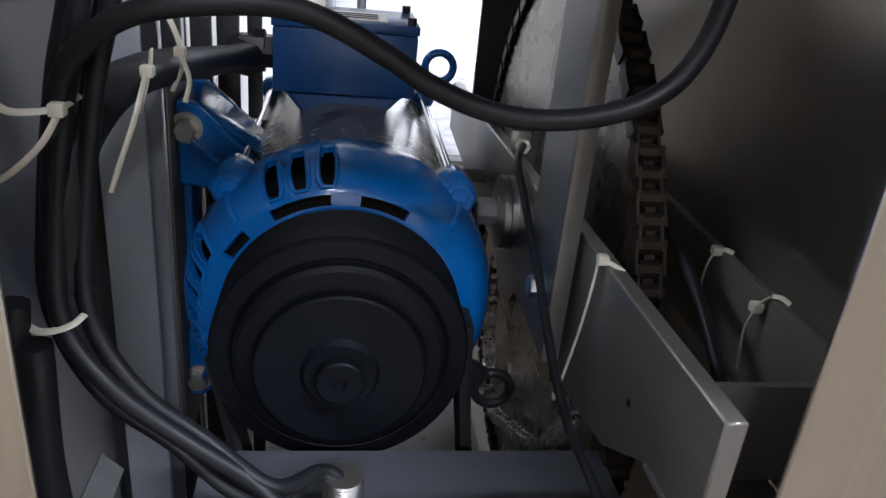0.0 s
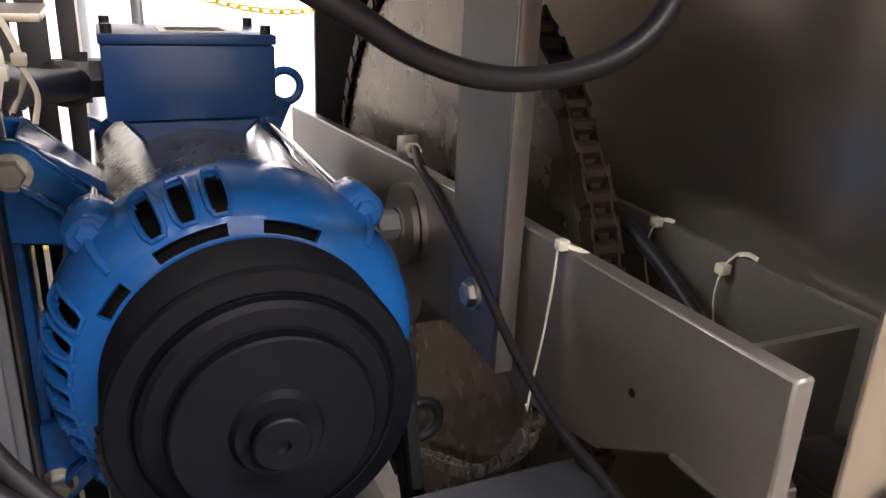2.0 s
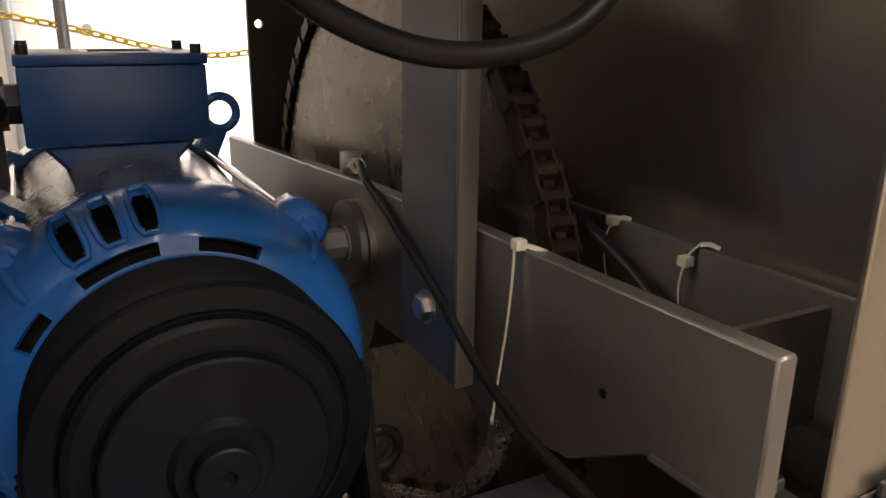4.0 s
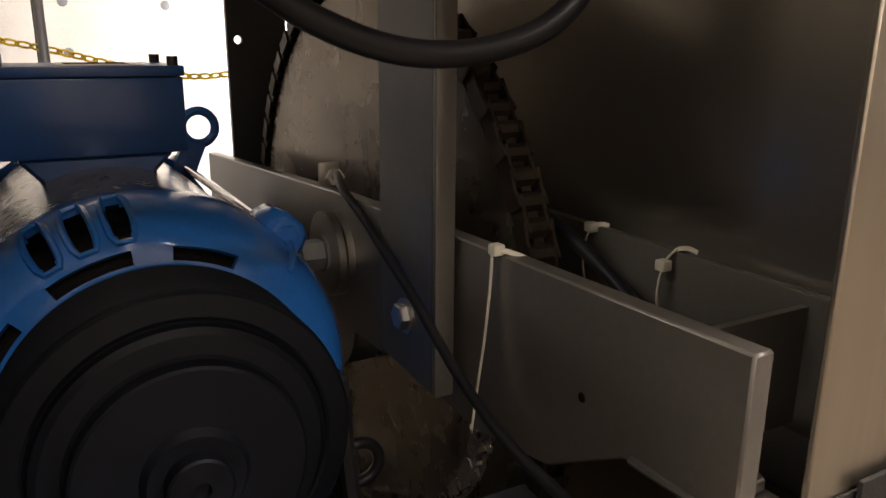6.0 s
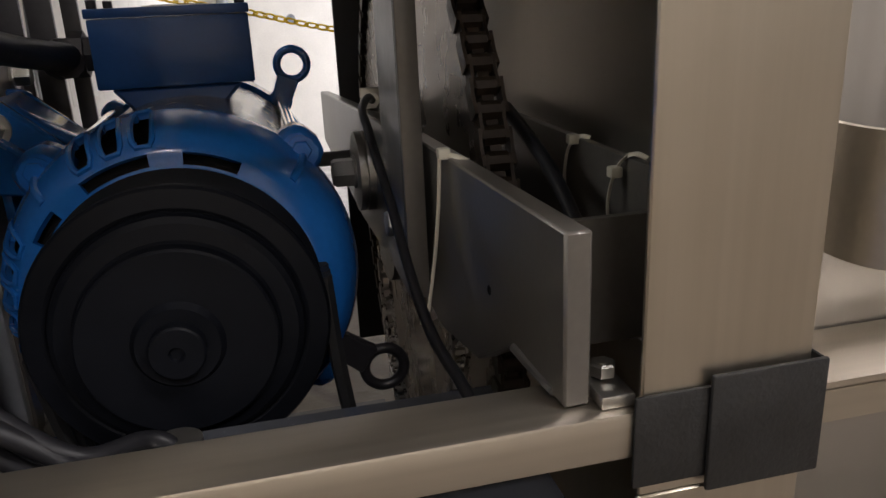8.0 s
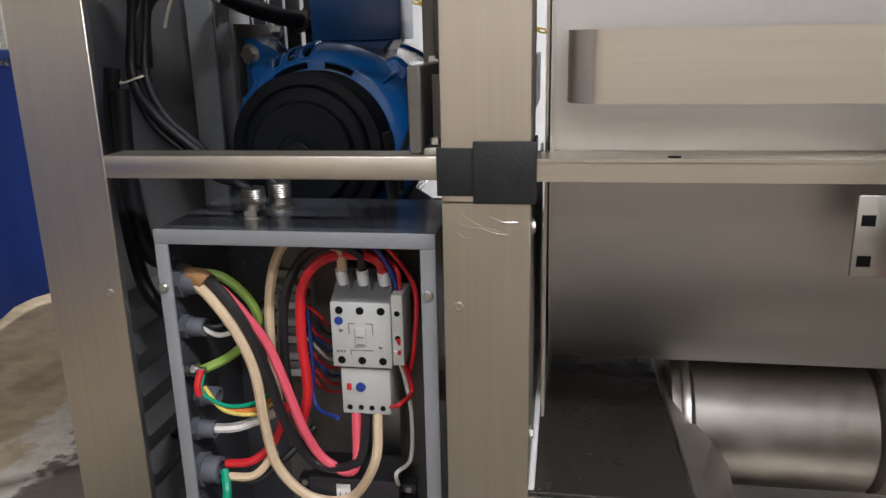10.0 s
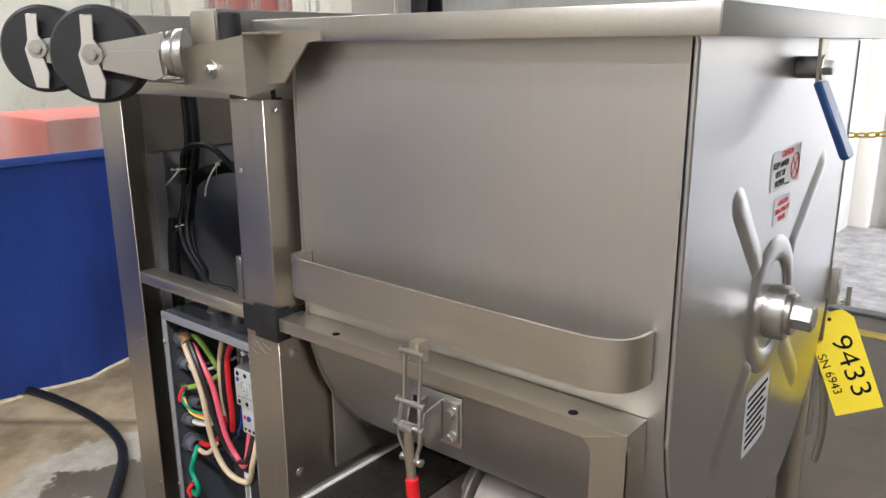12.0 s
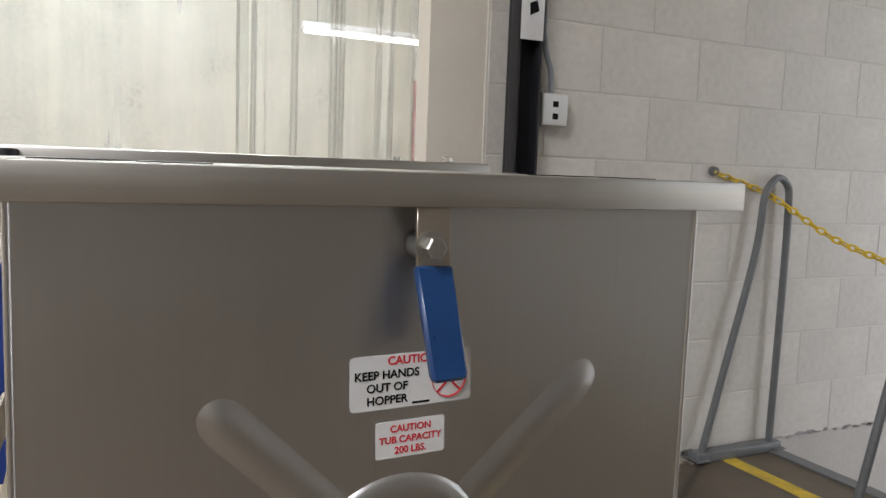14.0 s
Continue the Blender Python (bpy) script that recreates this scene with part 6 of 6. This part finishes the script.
for i in range(9):
    z = 0.471 + 0.0098 * i
    W(("red", "red", "blue", "red", "white", "blue", "red", "black", "red")[i], [(0.040, 0.365, z), (0.050, 0.350, z + 0.004), (0.060 + 0.003 * (i % 3), 0.345, z - 0.006), (0.066, 0.36, z - 0.02), (0.07, 0.38, z - 0.03)], 0.0018)
wr = thing("wire_wrap", (-0.035, 0.288, 0.602), "brown tape wrap on the wires at the gland", "tape")
part("wrap", hose([(-0.047, 0.289, 0.601), (-0.040, 0.288, 0.602), (-0.030, 0.286, 0.600), (-0.026, 0.285, 0.598)], 0.0105, 10, 4), surface("brown_paper_tape", (0.30, 0.16, 0.06), 0.7, 0.0, 0.3, 60, (1, 1, 1), 0.6, 200), wr)
for x in (0.0965, 0.1185, 0.1405):
    fr = thing("wire_ferrule", (x, 0.345, 0.583), "white insulated wire ferrule at the contactor", "ferrule", "ferrules")
    part("sleeve", hose([FORE @ Vector(q) for q in ((x, 0.347, 0.578), (x, 0.344, 0.586), (x, 0.341, 0.594))], 0.0060, 10, 3), LABEL, fr)

# ---- lid hinge, legs with casters ----
hinge = thing("hinge_bracket", (0.22, 0.23, 1.0370), "folded stainless hinge bracket bolted to the post", "hinge")
part("side_plate", prism([(0.150, 0.2135, 1.1030), (0.292, 0.2135, 1.1190), (0.292, 0.2135, 1.0410), (0.150, 0.2135, 1.0530)], (0, 0.003, 0)), STEEL_X, hinge)
part("return_plate", prism([(0.289, 0.2168, 1.1190), (0.289, 0.300, 1.1190), (0.289, 0.300, 1.0570), (0.289, 0.2168, 1.0410)], (0.003, 0, 0)), STEEL_Y, hinge)
part("lid_arm", prism([(0.292, 0.2490, 1.1230), (0.40, 0.2490, 1.1230), (0.40, 0.2490, 1.1120), (0.375, 0.2490, 1.1090), (0.325, 0.2490, 1.0590), (0.292, 0.2490, 1.0570)], (0, 0.003, 0)), STEEL_X, hinge)
part("tab", box((0.285, 0.2175, 1.1195), (0.325, 0.249, 1.1225), 0.0005), STEEL_X, hinge)
hexbolt((0.219, 0.2135, 1.0750), (0, -1, 0), 0.0075, 0.008, hinge, "pivot_bolt", ZINC, 0.0125)
hexbolt((0.2895, 0.262, 1.020), (1, 0, 0), 0.004, 0.004, frame_t, "side_bolt", ZINC)
bump = thing("rubber_bumper", (0.235, 0.24, 1.1070), "black rubber bumper on the hinge tube", "bumper")
part("stop", rod((0.228, 0.240, 1.1120), (0.228, 0.240, 1.1490), 0.016, 20, None, 0.002), RUBBER, bump)


def caster_leg(x, y0):
    leg = thing("caster_leg", (x, y0 + 0.3, 1.09), "square stainless tube leg carrying a caster", "tube leg", "caster legs")
    part("tube", box((x - 0.030, y0, 1.0965), (x + 0.030, 1.02, 1.1545), 0.004), STEEL_Y, leg)
    part("end_cap", box((x - 0.028, y0 - 0.002, 1.099), (x + 0.028, y0 - 0.0003, 1.152), 0.001), STEEL_X, leg)
    hexbolt((x, 0.945, 1.1545), (0, 0, 1), 0.010, 0.010, leg, "bolt", ZINC, 0.014)


def caster(x, y, z):
    """A braked swivel caster lying on its side: swivel axis along -y, wheel in the y-z plane."""
    ob = thing("swivel_caster", (x, y, z), "black rubber swivel caster with a zinc brake", "caster", "casters")
    cy, R = y - 0.113, 0.066
    part("tyre", lathe([(0.052, -0.017), (R - 0.005, -0.017), (R, -0.011), (R, 0.011), (R - 0.005, 0.017), (0.052, 0.017)], (x, cy, z), (1, 0, 0), 48), RUBBER, ob, "black rubber tyre")
    part("wheel_disc", lathe([(0.010, -0.018), (0.030, -0.015), (0.0525, -0.011), (0.0525, 0.011), (0.030, 0.015), (0.010, 0.018)], (x, cy, z), (1, 0, 0), 40), BLACKPAINT_SHADE, ob)
    part("mount_ring", lathe([(0.027, -0.004), (0.034, -0.004), (0.034, 0.006), (0.031, 0.010), (0.032, 0.012), (0.030, 0.022), (0.022, 0.026)], (x, y, z), (0, -1, 0), 32), ZINC, ob, "bright swivel ring")
    for s in (-1, 1):
        xx = x + s * 0.0225
        part("fork_leg", prism([(xx, cy - 0.012, z - 0.012), (xx, cy - 0.016, z), (xx, cy - 0.012, z + 0.012), (xx, y - 0.018, z + 0.029), (xx, y - 0.018, z - 0.029)], (0.003 * s, 0, 0), None, 0.0006), ZINC, ob)
    part("fork_bridge", box((x - 0.0255, y - 0.024, z - 0.029), (x + 0.0255, y - 0.019, z + 0.029), 0.001), ZINC, ob)
    part("axle", rod((x - 0.031, cy, z), (x + 0.031, cy, z), 0.006, 12), ZINC, ob)
    hexbolt((x + 0.033, cy, z), (1, 0, 0), 0.009, 0.006, ob, "axle_nut", ZINC, 0.014)
    w = x + 0.027
    part("brake_pedal", prism([(w, cy - 0.010, z - 0.058), (w, cy + 0.010, z - 0.060), (w, cy + 0.014, z - 0.036), (w, cy + 0.008, z - 0.014), (w, cy + 0.018, z), (w, cy + 0.004, z + 0.020), (w, cy + 0.006, z + 0.052), (w, cy - 0.012, z + 0.052), (w, cy - 0.014, z + 0.014), (w, cy - 0.020, z)], (0.005, 0, 0), None, 0.0012), CHROME, ob, "bright brake pedal")
    part("brake_arm", prism([(w, cy + 0.01, z - 0.020), (w, cy + 0.012, z + 0.004), (w, y - 0.026, z + 0.006), (w, y - 0.022, z - 0.030), (w, y - 0.034, z - 0.036)], (0.003, 0, 0), None, 0.0006), ZINC, ob)
    return ob


caster_leg(0.196, 0.222)
caster_leg(-0.045, 0.235)
c1 = caster(0.154, 0.215, 1.096)
c1.rotation_euler.z = radians(-48)
copy_thing(c1, pose(-0.046, 0.230, 1.104, 0, 0, -48))
copy_thing(c1, pose(0.17, 1.03, 1.075, 0, 0, -150))
copy_thing(c1, pose(-0.05, 1.03, 1.080, 0, 0, -150))

# ---- blocks of the wall ----
BL, BH, G, Z0 = 0.41, 0.2105, 0.005, FLOOR + 0.02


def block_mesh(name, length):
    bm = bmesh.new()
    box((0.0, G / 2, G / 2), (0.024, length - G / 2, BH - G / 2), 0.0016, bm)
    me = bpy.data.meshes.new(name)
    bm.to_mesh(me)
    bm.free()
    me.materials.append(BLOCK)
    return me


full, half = block_mesh("block", BL), block_mesh("half_block", BL / 2)
wx, wy, wz = wall_west.location
rnd = random.Random(3)
for c in range(13):
    z = Z0 + c * BH
    y = 1.435
    first = half if c % 2 else full
    while y + BL / 2 < FARY:
        me = first or full
        first = None
        ob = new("block", me)
        ob.parent = wall_west
        ob.location = (WALLX - 0.022 - wx + rnd.uniform(-0.0006, 0.0008), y - wy, z - wz)
        y += BL if me is full else BL / 2
        if y + BL > FARY:
            break

# chipped paint and mortar along the joint over the foundation
rnd = random.Random(21)
chips = bmesh.new()
y = 1.5
while y < 7.5:
    y += rnd.uniform(0.01, 0.075)
    w, h, zc = rnd.uniform(0.008, 0.045), rnd.uniform(0.004, 0.014), FLOOR + 0.018 + rnd.uniform(-0.006, 0.008)
    pts = [(WALLX + 0.0005, y + w * math.cos(a) * rnd.uniform(0.6, 1), zc + h * math.sin(a) * rnd.uniform(0.5, 1)) for a in [6.2832 * i / 7 for i in range(7)]]
    prism(pts, (0.0035, 0, 0), chips)
tagged(part("chipped_edge", chips, PIT, wall_west, "rough chipped edge of the wall foot"), kind="stuff")
